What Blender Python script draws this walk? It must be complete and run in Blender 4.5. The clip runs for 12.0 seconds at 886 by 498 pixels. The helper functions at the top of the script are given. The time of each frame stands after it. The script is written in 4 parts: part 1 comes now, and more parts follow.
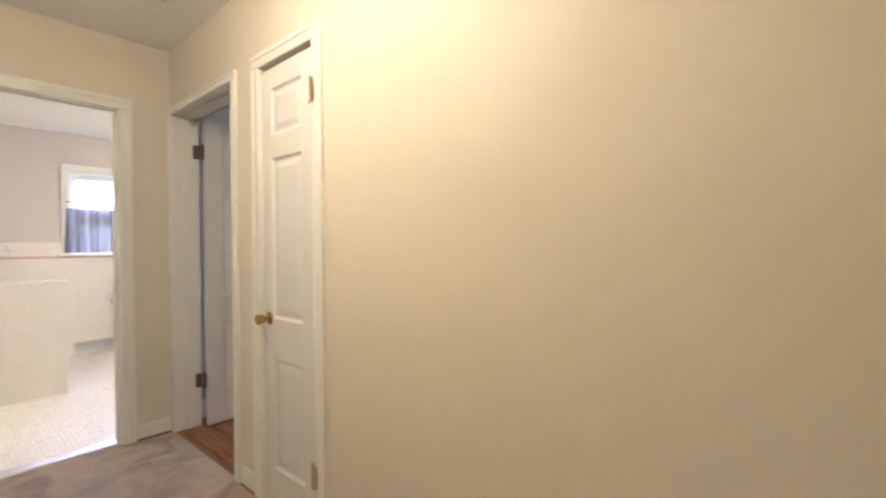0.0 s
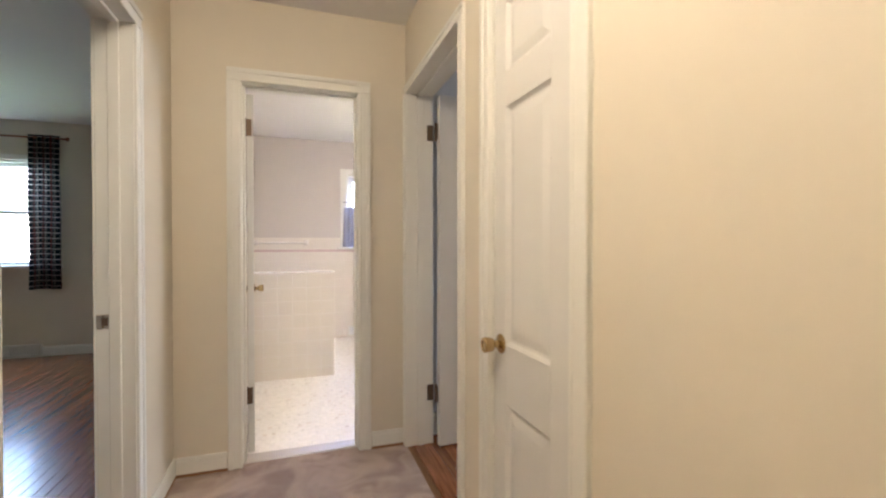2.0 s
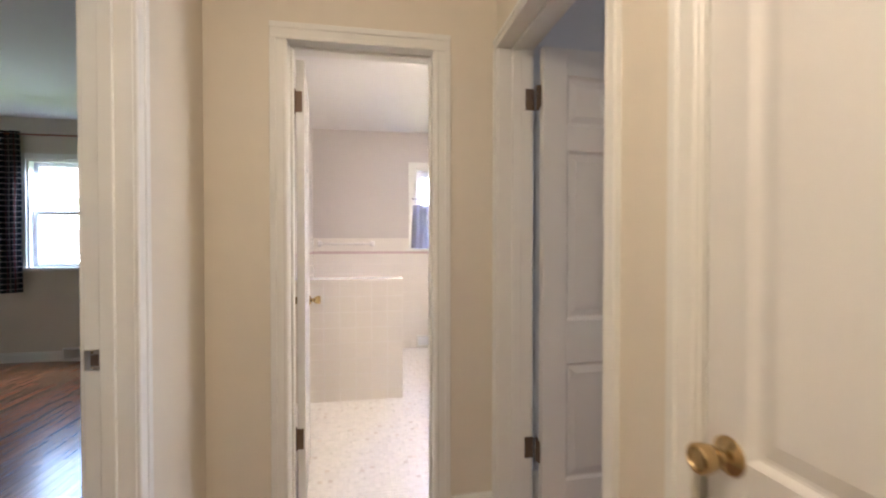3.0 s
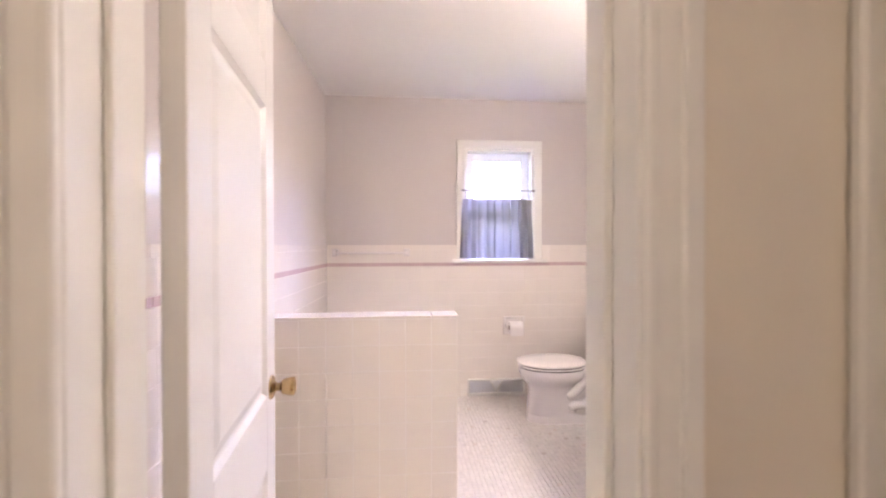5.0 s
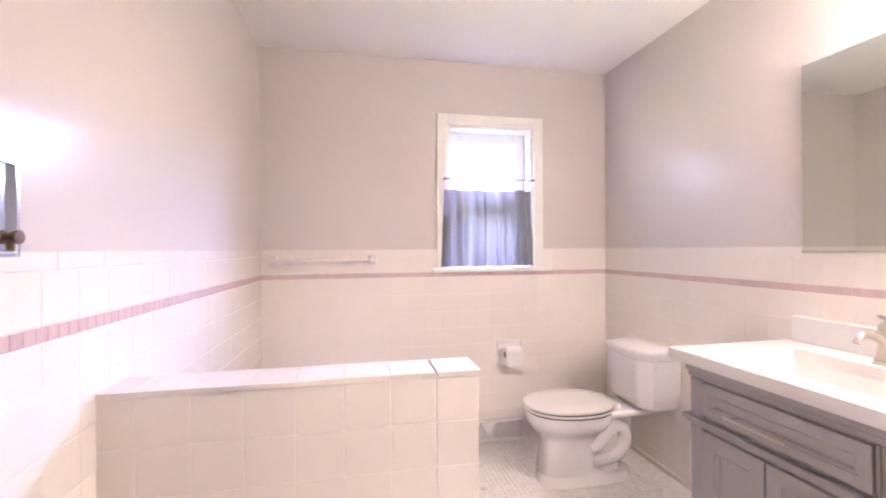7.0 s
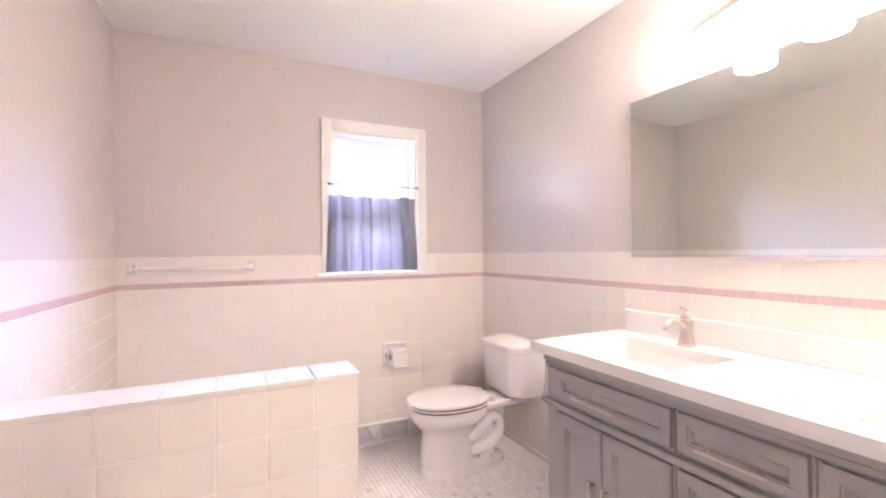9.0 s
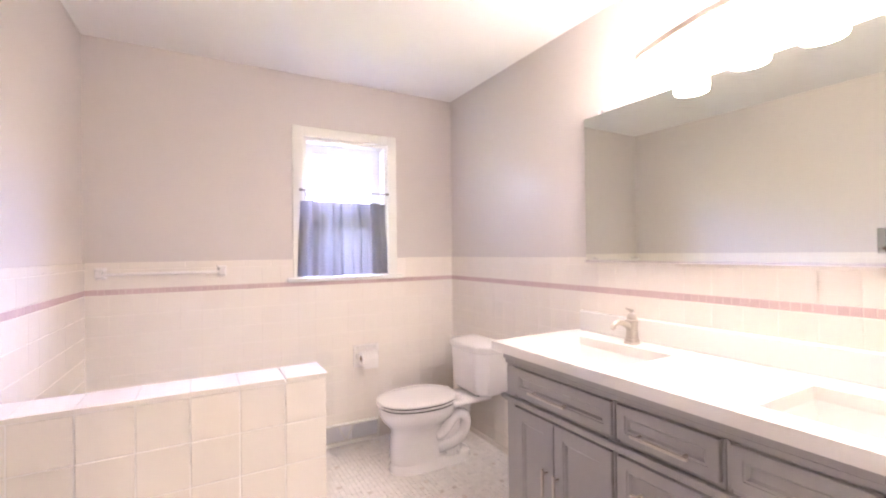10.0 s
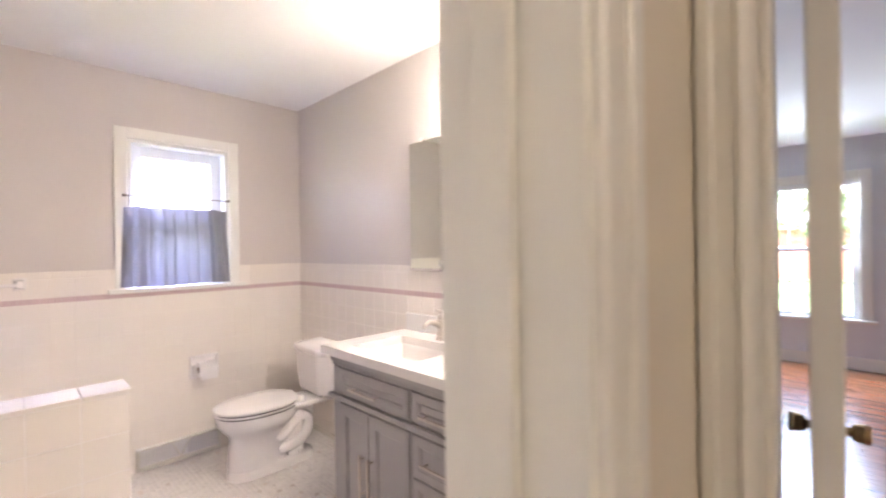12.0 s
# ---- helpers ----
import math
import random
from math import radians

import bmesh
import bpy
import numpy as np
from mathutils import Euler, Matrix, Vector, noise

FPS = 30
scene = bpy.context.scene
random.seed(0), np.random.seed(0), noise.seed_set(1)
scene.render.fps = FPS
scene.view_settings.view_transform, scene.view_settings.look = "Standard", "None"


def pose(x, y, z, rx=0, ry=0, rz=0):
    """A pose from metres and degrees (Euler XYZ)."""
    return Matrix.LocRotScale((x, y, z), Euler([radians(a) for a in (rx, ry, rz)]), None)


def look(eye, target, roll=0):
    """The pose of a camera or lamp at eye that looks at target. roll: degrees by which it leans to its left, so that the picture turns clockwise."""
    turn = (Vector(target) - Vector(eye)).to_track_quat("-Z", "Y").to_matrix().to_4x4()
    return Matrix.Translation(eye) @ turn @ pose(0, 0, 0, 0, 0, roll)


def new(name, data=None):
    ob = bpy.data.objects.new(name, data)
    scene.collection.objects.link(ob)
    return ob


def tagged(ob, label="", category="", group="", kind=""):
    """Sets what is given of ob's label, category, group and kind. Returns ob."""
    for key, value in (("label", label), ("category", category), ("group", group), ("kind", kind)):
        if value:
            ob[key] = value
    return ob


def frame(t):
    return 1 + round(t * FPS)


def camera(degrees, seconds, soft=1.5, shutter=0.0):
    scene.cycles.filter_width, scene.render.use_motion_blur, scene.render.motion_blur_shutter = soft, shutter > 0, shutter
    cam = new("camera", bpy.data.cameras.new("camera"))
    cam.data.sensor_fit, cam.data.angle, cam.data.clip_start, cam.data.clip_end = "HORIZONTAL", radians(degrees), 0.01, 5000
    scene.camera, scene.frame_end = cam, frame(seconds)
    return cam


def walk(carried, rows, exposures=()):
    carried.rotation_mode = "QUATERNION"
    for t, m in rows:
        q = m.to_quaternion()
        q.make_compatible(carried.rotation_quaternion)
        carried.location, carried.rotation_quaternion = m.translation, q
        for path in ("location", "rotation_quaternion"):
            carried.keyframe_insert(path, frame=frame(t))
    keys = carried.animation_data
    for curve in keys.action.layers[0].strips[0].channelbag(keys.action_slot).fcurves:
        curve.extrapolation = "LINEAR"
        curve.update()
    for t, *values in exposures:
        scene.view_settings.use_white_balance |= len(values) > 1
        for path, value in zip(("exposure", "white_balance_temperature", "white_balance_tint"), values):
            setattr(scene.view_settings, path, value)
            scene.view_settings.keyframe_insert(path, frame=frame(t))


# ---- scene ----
cam = camera(91.3, 12.0, soft=2.1, shutter=0.4)
PATH = [
    (0, (-0.047, -3.175, 1.201), (1.474, -1.877, 1.182), -0.4),
    (0.5, (0.071, -3.07, 1.194), (1.339, -1.523, 1.177), -0.4),
    (1, (0.208, -2.923, 1.204), (1.203, -1.188, 1.184), -0.3),
    (1.5, (0.283, -2.755, 1.197), (1.064, -0.914, 1.178), -0.0),
    (2, (0.354, -2.491, 1.181), (0.985, -0.594, 1.157), 0.0),
    (2.5, (0.377, -2.188, 1.181), (0.837, -0.242, 1.153), 0.0),
    (3, (0.39, -1.855, 1.206), (0.732, 0.115, 1.177), -0.0),
    (5, (0.408, -0.470, 1.249), (0.592, 1.521, 1.234), -0.1),
    (5.5, (0.373, -0.183, 1.241), (0.549, 1.810, 1.237), -0.1),
    (6, (0.336, 0.074, 1.259), (0.51, 2.066, 1.258), -0.2),
    (6.5, (0.325, 0.262, 1.263), (0.574, 2.246, 1.26), -0.3),
    (7, (0.325, 0.379, 1.254), (0.732, 2.337, 1.256), -0.4),
    (7.5, (0.32, 0.397, 1.254), (0.878, 2.317, 1.263), -0.4),
    (9.5, (0.341, 0.244, 1.274), (1.28, 2.009, 1.288), -0.7),
    (10, (0.323, 0.185, 1.288), (1.305, 1.927, 1.304), -0.7),
    (10.5, (0.305, 0.126, 1.313), (1.347, 1.832, 1.325), -0.8),
    (11, (0.31, 0.061, 1.332), (1.447, 1.706, 1.341), -0.8),
    (11.5, (0.344, -0.016, 1.343), (1.598, 1.542, 1.349), -0.9),
    (12, (0.386, -0.143, 1.35), (1.811, 1.265, 1.348), -0.9),
]
walk(cam, [(t, look(eye, target, roll)) for t, eye, target, roll in PATH],
     exposures=[(0, 4.62, 6500, 13), (2, 4.57, 6500, 14), (3, 4.55, 6500, 18), (5, 4.58, 6500, 28), (5.5, 4.72, 6500, 30), (7.5, 4.77, 6500, 28), (9.5, 4.8, 6500, 26), (11, 4.76, 6500, 23), (12, 4.6, 6500, 21)])

# ---- world and light ----
world = bpy.data.worlds.new("world")
scene.world = world
world.use_nodes = True
wn = world.node_tree
sky = wn.nodes.new("ShaderNodeTexSky")
sky.sky_type = "NISHITA"
sky.sun_disc = False
sky.sun_elevation = radians(48)
sky.sun_rotation = radians(200)
wn.nodes["Background"].inputs[1].default_value = 0.15
wn.links.new(sky.outputs[0], wn.nodes["Background"].inputs[0])


def lamp(name, kind, m, power, color, **props):
    data = bpy.data.lights.new(name, kind)
    data.energy, data.color = power, color
    for key, value in props.items():
        if key == "size":
            data.size = value
        elif key == "size_y":
            data.shape, data.size_y = "RECTANGLE", value
        elif key == "angle":
            data.angle = value
        elif key == "radius":
            data.shadow_soft_size = value
    ob = new(name, data)
    ob.matrix_world = m
    return ob


lamp("sun", "SUN", look((-4, -9, 12), (0, 0, 0)), 4.0, (1.0, 0.95, 0.88), angle=radians(10))
lamp("bath_window_light", "AREA", look((1.98, 4.05, 2.60), (0.1, 1.7, 0.8)), 42, (0.44, 0.54, 1.0), size=1.3, size_y=1.0)
lamp("left_window_light", "AREA", look((-2.54, 3.32, 1.86), (-2.3, 1.2, -1.2)), 2.3, (0.55, 0.74, 1.0), size=0.8, size_y=0.3)
lamp("right_window_light", "AREA", look((6.86, 0.40, 1.85), (4.6, 0.0, -0.6)), 9, (0.62, 0.76, 1.0), size=0.85, size_y=0.3)
lamp("hall_bulb", "POINT", pose(0.10, -1.95, 2.25), 1.0, (1.0, 0.90, 0.76), radius=0.09)


# ---- materials ----
def material(name, color, rough=0.5, metal=0.0, vary=0.06, scale=6.0, bump=0.0, bump_scale=80.0, spec=0.5,
             coat=0.0, coat_rough=0.03, per_object=0.0, per_island=0.0, stain=0.0, emission=0.0, emit_color=(1, 1, 1), transmission=0.0):
    m = bpy.data.materials.new(name)
    m.use_nodes = True
    n, l = m.node_tree.nodes, m.node_tree.links
    b = n["Principled BSDF"]
    b.inputs["Roughness"].default_value = rough
    b.inputs["Metallic"].default_value = metal
    b.inputs["Specular IOR Level"].default_value = spec
    b.inputs["Coat Weight"].default_value = coat
    b.inputs["Coat Roughness"].default_value = coat_rough
    b.inputs["Transmission Weight"].default_value = transmission
    coord = n.new("ShaderNodeTexCoord")
    last = n.new("ShaderNodeRGB")
    last.outputs[0].default_value = (*color, 1)
    out = last.outputs[0]

    def value_by(factor, low, high, source):
        hsv = n.new("ShaderNodeHueSaturation")
        mp = n.new("ShaderNodeMapRange")
        mp.inputs[3].default_value, mp.inputs[4].default_value = low, high
        l.new(factor, mp.inputs[0])
        l.new(mp.outputs[0], hsv.inputs["Value"])
        l.new(source, hsv.inputs["Color"])
        return hsv.outputs[0]

    if vary:
        big = n.new("ShaderNodeTexNoise")
        big.inputs["Scale"].default_value = scale * 0.25
        big.inputs["Detail"].default_value = 4
        l.new(coord.outputs["Object"], big.inputs["Vector"])
        out = value_by(big.outputs[0], 1 - vary, 1 + vary, out)
        small = n.new("ShaderNodeTexNoise")
        small.inputs["Scale"].default_value = scale * 6
        small.inputs["Detail"].default_value = 6
        l.new(coord.outputs["Object"], small.inputs["Vector"])
        out = value_by(small.outputs[0], 1 - vary * 0.7, 1 + vary * 0.7, out)
        mp = n.new("ShaderNodeMapRange")
        mp.inputs[3].default_value, mp.inputs[4].default_value = max(0.02, rough - 0.025), min(1, rough + 0.025)
        l.new(small.outputs[0], mp.inputs[0])
        l.new(mp.outputs[0], b.inputs["Roughness"])
    if per_object:
        info = n.new("ShaderNodeObjectInfo")
        out = value_by(info.outputs["Random"], 1 - per_object, 1 + per_object, out)
    if per_island:
        geo = n.new("ShaderNodeNewGeometry")
        out = value_by(geo.outputs["Random Per Island"], 1 - per_island, 1 + per_island, out)
    l.new(out, b.inputs["Base Color"])
    if bump:
        tex = n.new("ShaderNodeTexNoise")
        tex.inputs["Scale"].default_value = bump_scale
        tex.inputs["Detail"].default_value = 3
        l.new(coord.outputs["Object"], tex.inputs["Vector"])
        bp = n.new("ShaderNodeBump")
        bp.inputs["Strength"].default_value = bump
        bp.inputs["Distance"].default_value = 0.004
        l.new(tex.outputs[0], bp.inputs["Height"])
        l.new(bp.outputs[0], b.inputs["Normal"])
    if emission:
        b.inputs["Emission Color"].default_value = (*emit_color, 1)
        b.inputs["Emission Strength"].default_value = emission
    return m


HALL_PAINT = material("cream_wall_paint", (0.72, 0.655, 0.535), 0.55, vary=0.025, scale=2, bump=0.10, bump_scale=220)
ROOM_PAINT = material("pale_grey_wall_paint", (0.66, 0.67, 0.68), 0.55, vary=0.02, scale=2, bump=0.05, bump_scale=120)
BATH_PAINT = material("grey_satin_paint", (0.63, 0.58, 0.54), 0.6, spec=0.15, coat=0.45, coat_rough=0.2, vary=0.012, scale=2, bump=0.02, bump_scale=60)
CEIL_PAINT = material("white_ceiling_paint", (0.85, 0.83, 0.80), 0.8, vary=0.02, scale=2, bump=0.15, bump_scale=120)
TRIM = material("white_trim_paint", (0.79, 0.775, 0.71), 0.34, vary=0.012, scale=4, bump=0.0, bump_scale=40)
DOOR_WHITE = material("white_door_paint", (0.73, 0.715, 0.675), 0.5, spec=0.15, coat=0.35, coat_rough=0.10, vary=0.006, scale=4, bump=0.0, bump_scale=30)
TILE = material("cream_glazed_tile", (0.82, 0.765, 0.69), 0.17, vary=0.012, scale=8, per_object=0.010, bump=0.03, bump_scale=18)
PINK = material("pink_liner_tile", (0.62, 0.465, 0.45), 0.2, vary=0.04, scale=20, per_object=0.04)
WALL_GROUT = material("cream_wall_grout", (0.82, 0.77, 0.70), 0.7, vary=0.03, scale=20)
GROUT = material("pale_grout", (0.84, 0.81, 0.77), 0.8, vary=0.05, scale=20)
FLOOR_GROUT = material("grey_floor_grout", (0.85, 0.81, 0.765), 0.8, vary=0.06, scale=20)
MOSAIC_PIECE = material("mosaic_floor_piece", (0.88, 0.845, 0.80), 0.28, vary=0.04, scale=6, per_object=0.045)
MOSAIC = material("mosaic_floor_tile", (0.88, 0.845, 0.80), 0.28, vary=0.04, scale=6, per_island=0.045)
MOSAIC_TAN = material("tan_mosaic_floor_tile", (0.77, 0.70, 0.64), 0.3, vary=0.05, scale=6, per_island=0.12)
PORCELAIN = material("white_porcelain", (0.84, 0.80, 0.77), 0.10, vary=0.01, scale=4, coat=0.3)
SEAT_WHITE = material("white_plastic_seat", (0.82, 0.78, 0.74), 0.22, vary=0.01, scale=4)
QUARTZ = material("white_quartz_top", (0.80, 0.775, 0.74), 0.18, vary=0.02, scale=30)
VANITY = material("grey_cabinet_paint", (0.345, 0.325, 0.312), 0.42, vary=0.05, scale=5, bump=0.06, bump_scale=60)
NICKEL = material("brushed_nickel", (0.56, 0.51, 0.45), 0.3, 1.0, vary=0.05, scale=40)
FIXTURE = material("dark_satin_nickel", (0.26, 0.22, 0.185), 0.5, 0.7, vary=0.05, scale=40)
BRASS = material("polished_brass", (0.52, 0.37, 0.18), 0.2, 1.0, vary=0.06, scale=40)
OLD_BRASS = material("aged_bronze_hinge", (0.16, 0.11, 0.075), 0.5, 0.6, vary=0.2, scale=40)
STEEL = material("worn_strike_steel", (0.62, 0.55, 0.45), 0.35, 1.0, vary=0.1, scale=40)
# near-black that stands in for the shade under the toilet seat
GAP_SHADE = material("painted_gap_shade", (0.03, 0.025, 0.02), 0.8, vary=0.1, scale=10)
MIRROR = material("silvered_mirror", (0.80, 0.845, 0.785), 0.01, 1.0, vary=0)
CHROME = material("chrome", (0.80, 0.80, 0.82), 0.12, 1.0, vary=0.03, scale=30)
PAPER = material("white_paper", (0.85, 0.82, 0.79), 0.9, vary=0.03, scale=30, bump=0.2, bump_scale=200)
CARD = material("brown_cardboard_core", (0.22, 0.14, 0.08), 0.9, vary=0.1, scale=30)
SHADE = material("lit_opal_glass", (0.95, 0.92, 0.86), 0.4, vary=0, emission=2.9, emit_color=(1.0, 0.93, 0.83))
BULB_GLASS = material("lit_ceiling_bowl", (0.95, 0.92, 0.86), 0.4, vary=0, emission=0.8, emit_color=(1.0, 0.85, 0.62))
VINYL = material("white_vinyl_sash", (0.80, 0.80, 0.83), 0.35, vary=0.02, scale=6)
ROD_WOOD = material("reddish_wood_rod", (0.26, 0.10, 0.05), 0.4, vary=0.15, scale=20)
STRIP = material("brown_bare_wood_edge", (0.30, 0.15, 0.07), 0.6, vary=0.2, scale=15)
METAL_STRIP = material("dull_aluminium_strip", (0.60, 0.56, 0.52), 0.4, 0.8, vary=0.1, scale=20)
VENT_GREY = material("grey_vent_louvre", (0.82, 0.82, 0.82), 0.45, 0.0, vary=0.08, scale=20)
LAWN = material("lawn_grass", (0.10, 0.16, 0.05), 0.9, vary=0.25, scale=2, bump=0.5, bump_scale=30)
SIDING = material("white_siding", (0.75, 0.75, 0.74), 0.6, vary=0.04, scale=2)
ROOFING = material("grey_shingle_roof", (0.16, 0.15, 0.15), 0.9, vary=0.2, scale=6)
DARK_PANE = material("dark_house_window", (0.10, 0.12, 0.15), 0.1, vary=0.1, scale=2)
BARK = material("tree_bark", (0.14, 0.10, 0.07), 0.9, vary=0.25, scale=8, bump=0.6, bump_scale=30)
LEAF = material("green_leaves", (0.09, 0.15, 0.04), 0.6, vary=0.1, scale=3, per_island=0.4)
BRICK = material("red_brick_wall", (0.30, 0.12, 0.08), 0.8, vary=0.15, scale=10)


def glass_material():
    m = bpy.data.materials.new("window_glass")
    m.use_nodes = True
    n, l = m.node_tree.nodes, m.node_tree.links
    n.remove(n["Principled BSDF"])
    clear = n.new("ShaderNodeBsdfTransparent")
    gloss = n.new("ShaderNodeBsdfGlossy")
    gloss.inputs["Roughness"].default_value = 0.02
    mix = n.new("ShaderNodeMixShader")
    mix.inputs[0].default_value = 0.06
    l.new(clear.outputs[0], mix.inputs[1])
    l.new(gloss.outputs[0], mix.inputs[2])
    l.new(mix.outputs[0], n["Material Output"].inputs["Surface"])
    return m


GLASS = glass_material()


def carpet_material():
    m = material("taupe_cut_pile_carpet", (0.40, 0.30, 0.245), 0.95, vary=0.0, spec=0.1)
    n, l = m.node_tree.nodes, m.node_tree.links
    b = n["Principled BSDF"]
    b.inputs["Sheen Weight"].default_value = 0.3
    coord = n.new("ShaderNodeTexCoord")
    patch = n.new("ShaderNodeTexNoise")
    patch.inputs["Scale"].default_value = 4.5
    patch.inputs["Detail"].default_value = 3
    patch.inputs["Distortion"].default_value = 1.2
    fibre = n.new("ShaderNodeTexNoise")
    fibre.inputs["Scale"].default_value = 420
    for t in (patch, fibre):
        l.new(coord.outputs["Object"], t.inputs["Vector"])
    ramp = n.new("ShaderNodeValToRGB")
    ramp.color_ramp.elements[0].position, ramp.color_ramp.elements[1].position = 0.38, 0.62
    ramp.color_ramp.elements[0].color = (0.34, 0.235, 0.18, 1)
    ramp.color_ramp.elements[1].color = (0.52, 0.39, 0.31, 1)
    l.new(patch.outputs[0], ramp.inputs[0])
    mixer = n.new("ShaderNodeMixRGB")
    mixer.blend_type = "OVERLAY"
    mixer.inputs[0].default_value = 0.5
    l.new(ramp.outputs[0], mixer.inputs[1])
    l.new(fibre.outputs[0], mixer.inputs[2])
    l.new(mixer.outputs[0], b.inputs["Base Color"])
    bp = n.new("ShaderNodeBump")
    bp.inputs["Strength"].default_value, bp.inputs["Distance"].default_value = 0.7, 0.006
    l.new(fibre.outputs[0], bp.inputs["Height"])
    l.new(bp.outputs[0], b.inputs["Normal"])
    return m


CARPET = carpet_material()


def wood_material():
    m = material("red_oak_floor_board", (0.27, 0.095, 0.035), 0.27, vary=0.0, per_object=0.0, coat=0.3, coat_rough=0.12)
    n, l = m.node_tree.nodes, m.node_tree.links
    b = n["Principled BSDF"]
    coord = n.new("ShaderNodeTexCoord")
    info = n.new("ShaderNodeObjectInfo")
    shift = n.new("ShaderNodeVectorMath")
    shift.operation = "MULTIPLY_ADD"
    shift.inputs[1].default_value = (60, 3.0, 8)
    l.new(coord.outputs["Object"], shift.inputs[0])
    l.new(info.outputs["Random"], shift.inputs[2])
    grain = n.new("ShaderNodeTexNoise")
    grain.inputs["Scale"].default_value = 1.5
    grain.inputs["Detail"].default_value = 8
    grain.inputs["Distortion"].default_value = 0.6
    l.new(shift.outputs[0], grain.inputs["Vector"])
    ramp = n.new("ShaderNodeValToRGB")
    ramp.color_ramp.elements[0].position, ramp.color_ramp.elements[1].position = 0.3, 0.7
    ramp.color_ramp.elements[0].color = (0.16, 0.048, 0.016, 1)
    ramp.color_ramp.elements[1].color = (0.34, 0.13, 0.052, 1)
    l.new(grain.outputs[0], ramp.inputs[0])
    hsv = n.new("ShaderNodeHueSaturation")
    mp = n.new("ShaderNodeMapRange")
    mp.inputs[3].default_value, mp.inputs[4].default_value = 0.78, 1.22
    geo = n.new("ShaderNodeNewGeometry")
    add = n.new("ShaderNodeMath")
    add.operation = "ADD"
    wrap = n.new("ShaderNodeMath")
    wrap.operation = "FRACT"
    l.new(info.outputs["Random"], add.inputs[0])
    l.new(geo.outputs["Random Per Island"], add.inputs[1])
    l.new(add.outputs[0], wrap.inputs[0])
    l.new(wrap.outputs[0], mp.inputs[0])
    l.new(mp.outputs[0], hsv.inputs["Value"])
    l.new(ramp.outputs[0], hsv.inputs["Color"])
    l.new(hsv.outputs[0], b.inputs["Base Color"])
    bp = n.new("ShaderNodeBump")
    bp.inputs["Strength"].default_value, bp.inputs["Distance"].default_value = 0.25, 0.002
    l.new(grain.outputs[0], bp.inputs["Height"])
    l.new(bp.outputs[0], b.inputs["Normal"])
    return m


WOOD = wood_material()


def cloth_material(name, build):
    """Cloth whose pattern follows the UV of the sheet, in metres."""
    m = bpy.data.materials.new(name)
    m.use_nodes = True
    n, l = m.node_tree.nodes, m.node_tree.links
    b = n["Principled BSDF"]
    b.inputs["Roughness"].default_value = 0.9
    b.inputs["Specular IOR Level"].default_value = 0.15
    uv = n.new("ShaderNodeUVMap")
    uv.uv_map = "cloth"
    split = n.new("ShaderNodeSeparateXYZ")
    l.new(uv.outputs[0], split.inputs[0])

    def op(kind, a, c=None):
        node = n.new("ShaderNodeMath")
        node.operation = kind
        for slot, v in ((0, a), (1, c)):
            if v is None:
                continue
            if isinstance(v, (int, float)):
                node.inputs[slot].default_value = v
            else:
                l.new(v, node.inputs[slot])
        return node.outputs[0]

    def mix(f, c1, c2):
        node = n.new("ShaderNodeMixRGB")
        l.new(f, node.inputs[0])
        for slot, c in ((1, c1), (2, c2)):
            if isinstance(c, tuple):
                node.inputs[slot].default_value = (*c, 1)
            else:
                l.new(c, node.inputs[slot])
        return node.outputs[0]

    color = build(split.outputs[0], split.outputs[1], op, mix)
    l.new(color, b.inputs["Base Color"])
    thin = n.new("ShaderNodeBsdfTranslucent")
    l.new(color, thin.inputs[0])
    blend = n.new("ShaderNodeMixShader")
    blend.inputs[0].default_value = 0.55
    l.new(b.outputs[0], blend.inputs[1])
    l.new(thin.outputs[0], blend.inputs[2])
    l.new(blend.outputs[0], n["Material Output"].inputs["Surface"])
    return m


def dots(u, v, op, mix):
    """Pale rings with dark hearts on slate."""
    cell = 0.0245
    a = op("SUBTRACT", op("FRACT", op("DIVIDE", u, cell)), 0.5)
    c = op("SUBTRACT", op("FRACT", op("DIVIDE", v, cell)), 0.5)
    r = op("SQRT", op("ADD", op("MULTIPLY", a, a), op("MULTIPLY", c, c)))
    ring = op("LESS_THAN", r, 0.40)
    heart = op("LESS_THAN", r, 0.20)
    base = mix(ring, (0.25, 0.235, 0.24), (0.55, 0.53, 0.52))
    return mix(heart, base, (0.09, 0.09, 0.12))


def plaid(u, v, op, mix):
    def stripe(x, period, start, width):
        f = op("FRACT", op("DIVIDE", x, period))
        return op("MULTIPLY", op("GREATER_THAN", f, start), op("LESS_THAN", f, start + width))
    base = mix(stripe(v, 0.055, 0.0, 0.5), (0.045, 0.045, 0.05), (0.08, 0.085, 0.085))
    base = mix(stripe(u, 0.11, 0.0, 0.4), base, (0.02, 0.025, 0.03))
    base = mix(stripe(v, 0.055, 0.55, 0.16), base, (0.46, 0.43, 0.42))
    base = mix(stripe(u, 0.11, 0.55, 0.08), base, (0.15, 0.035, 0.03))
    return mix(stripe(u, 0.11, 0.8, 0.06), base, (0.30, 0.28, 0.24))


DOT_CLOTH = cloth_material("slate_dotted_cotton", dots)
PLAID_CLOTH = cloth_material("dark_plaid_cotton", plaid)


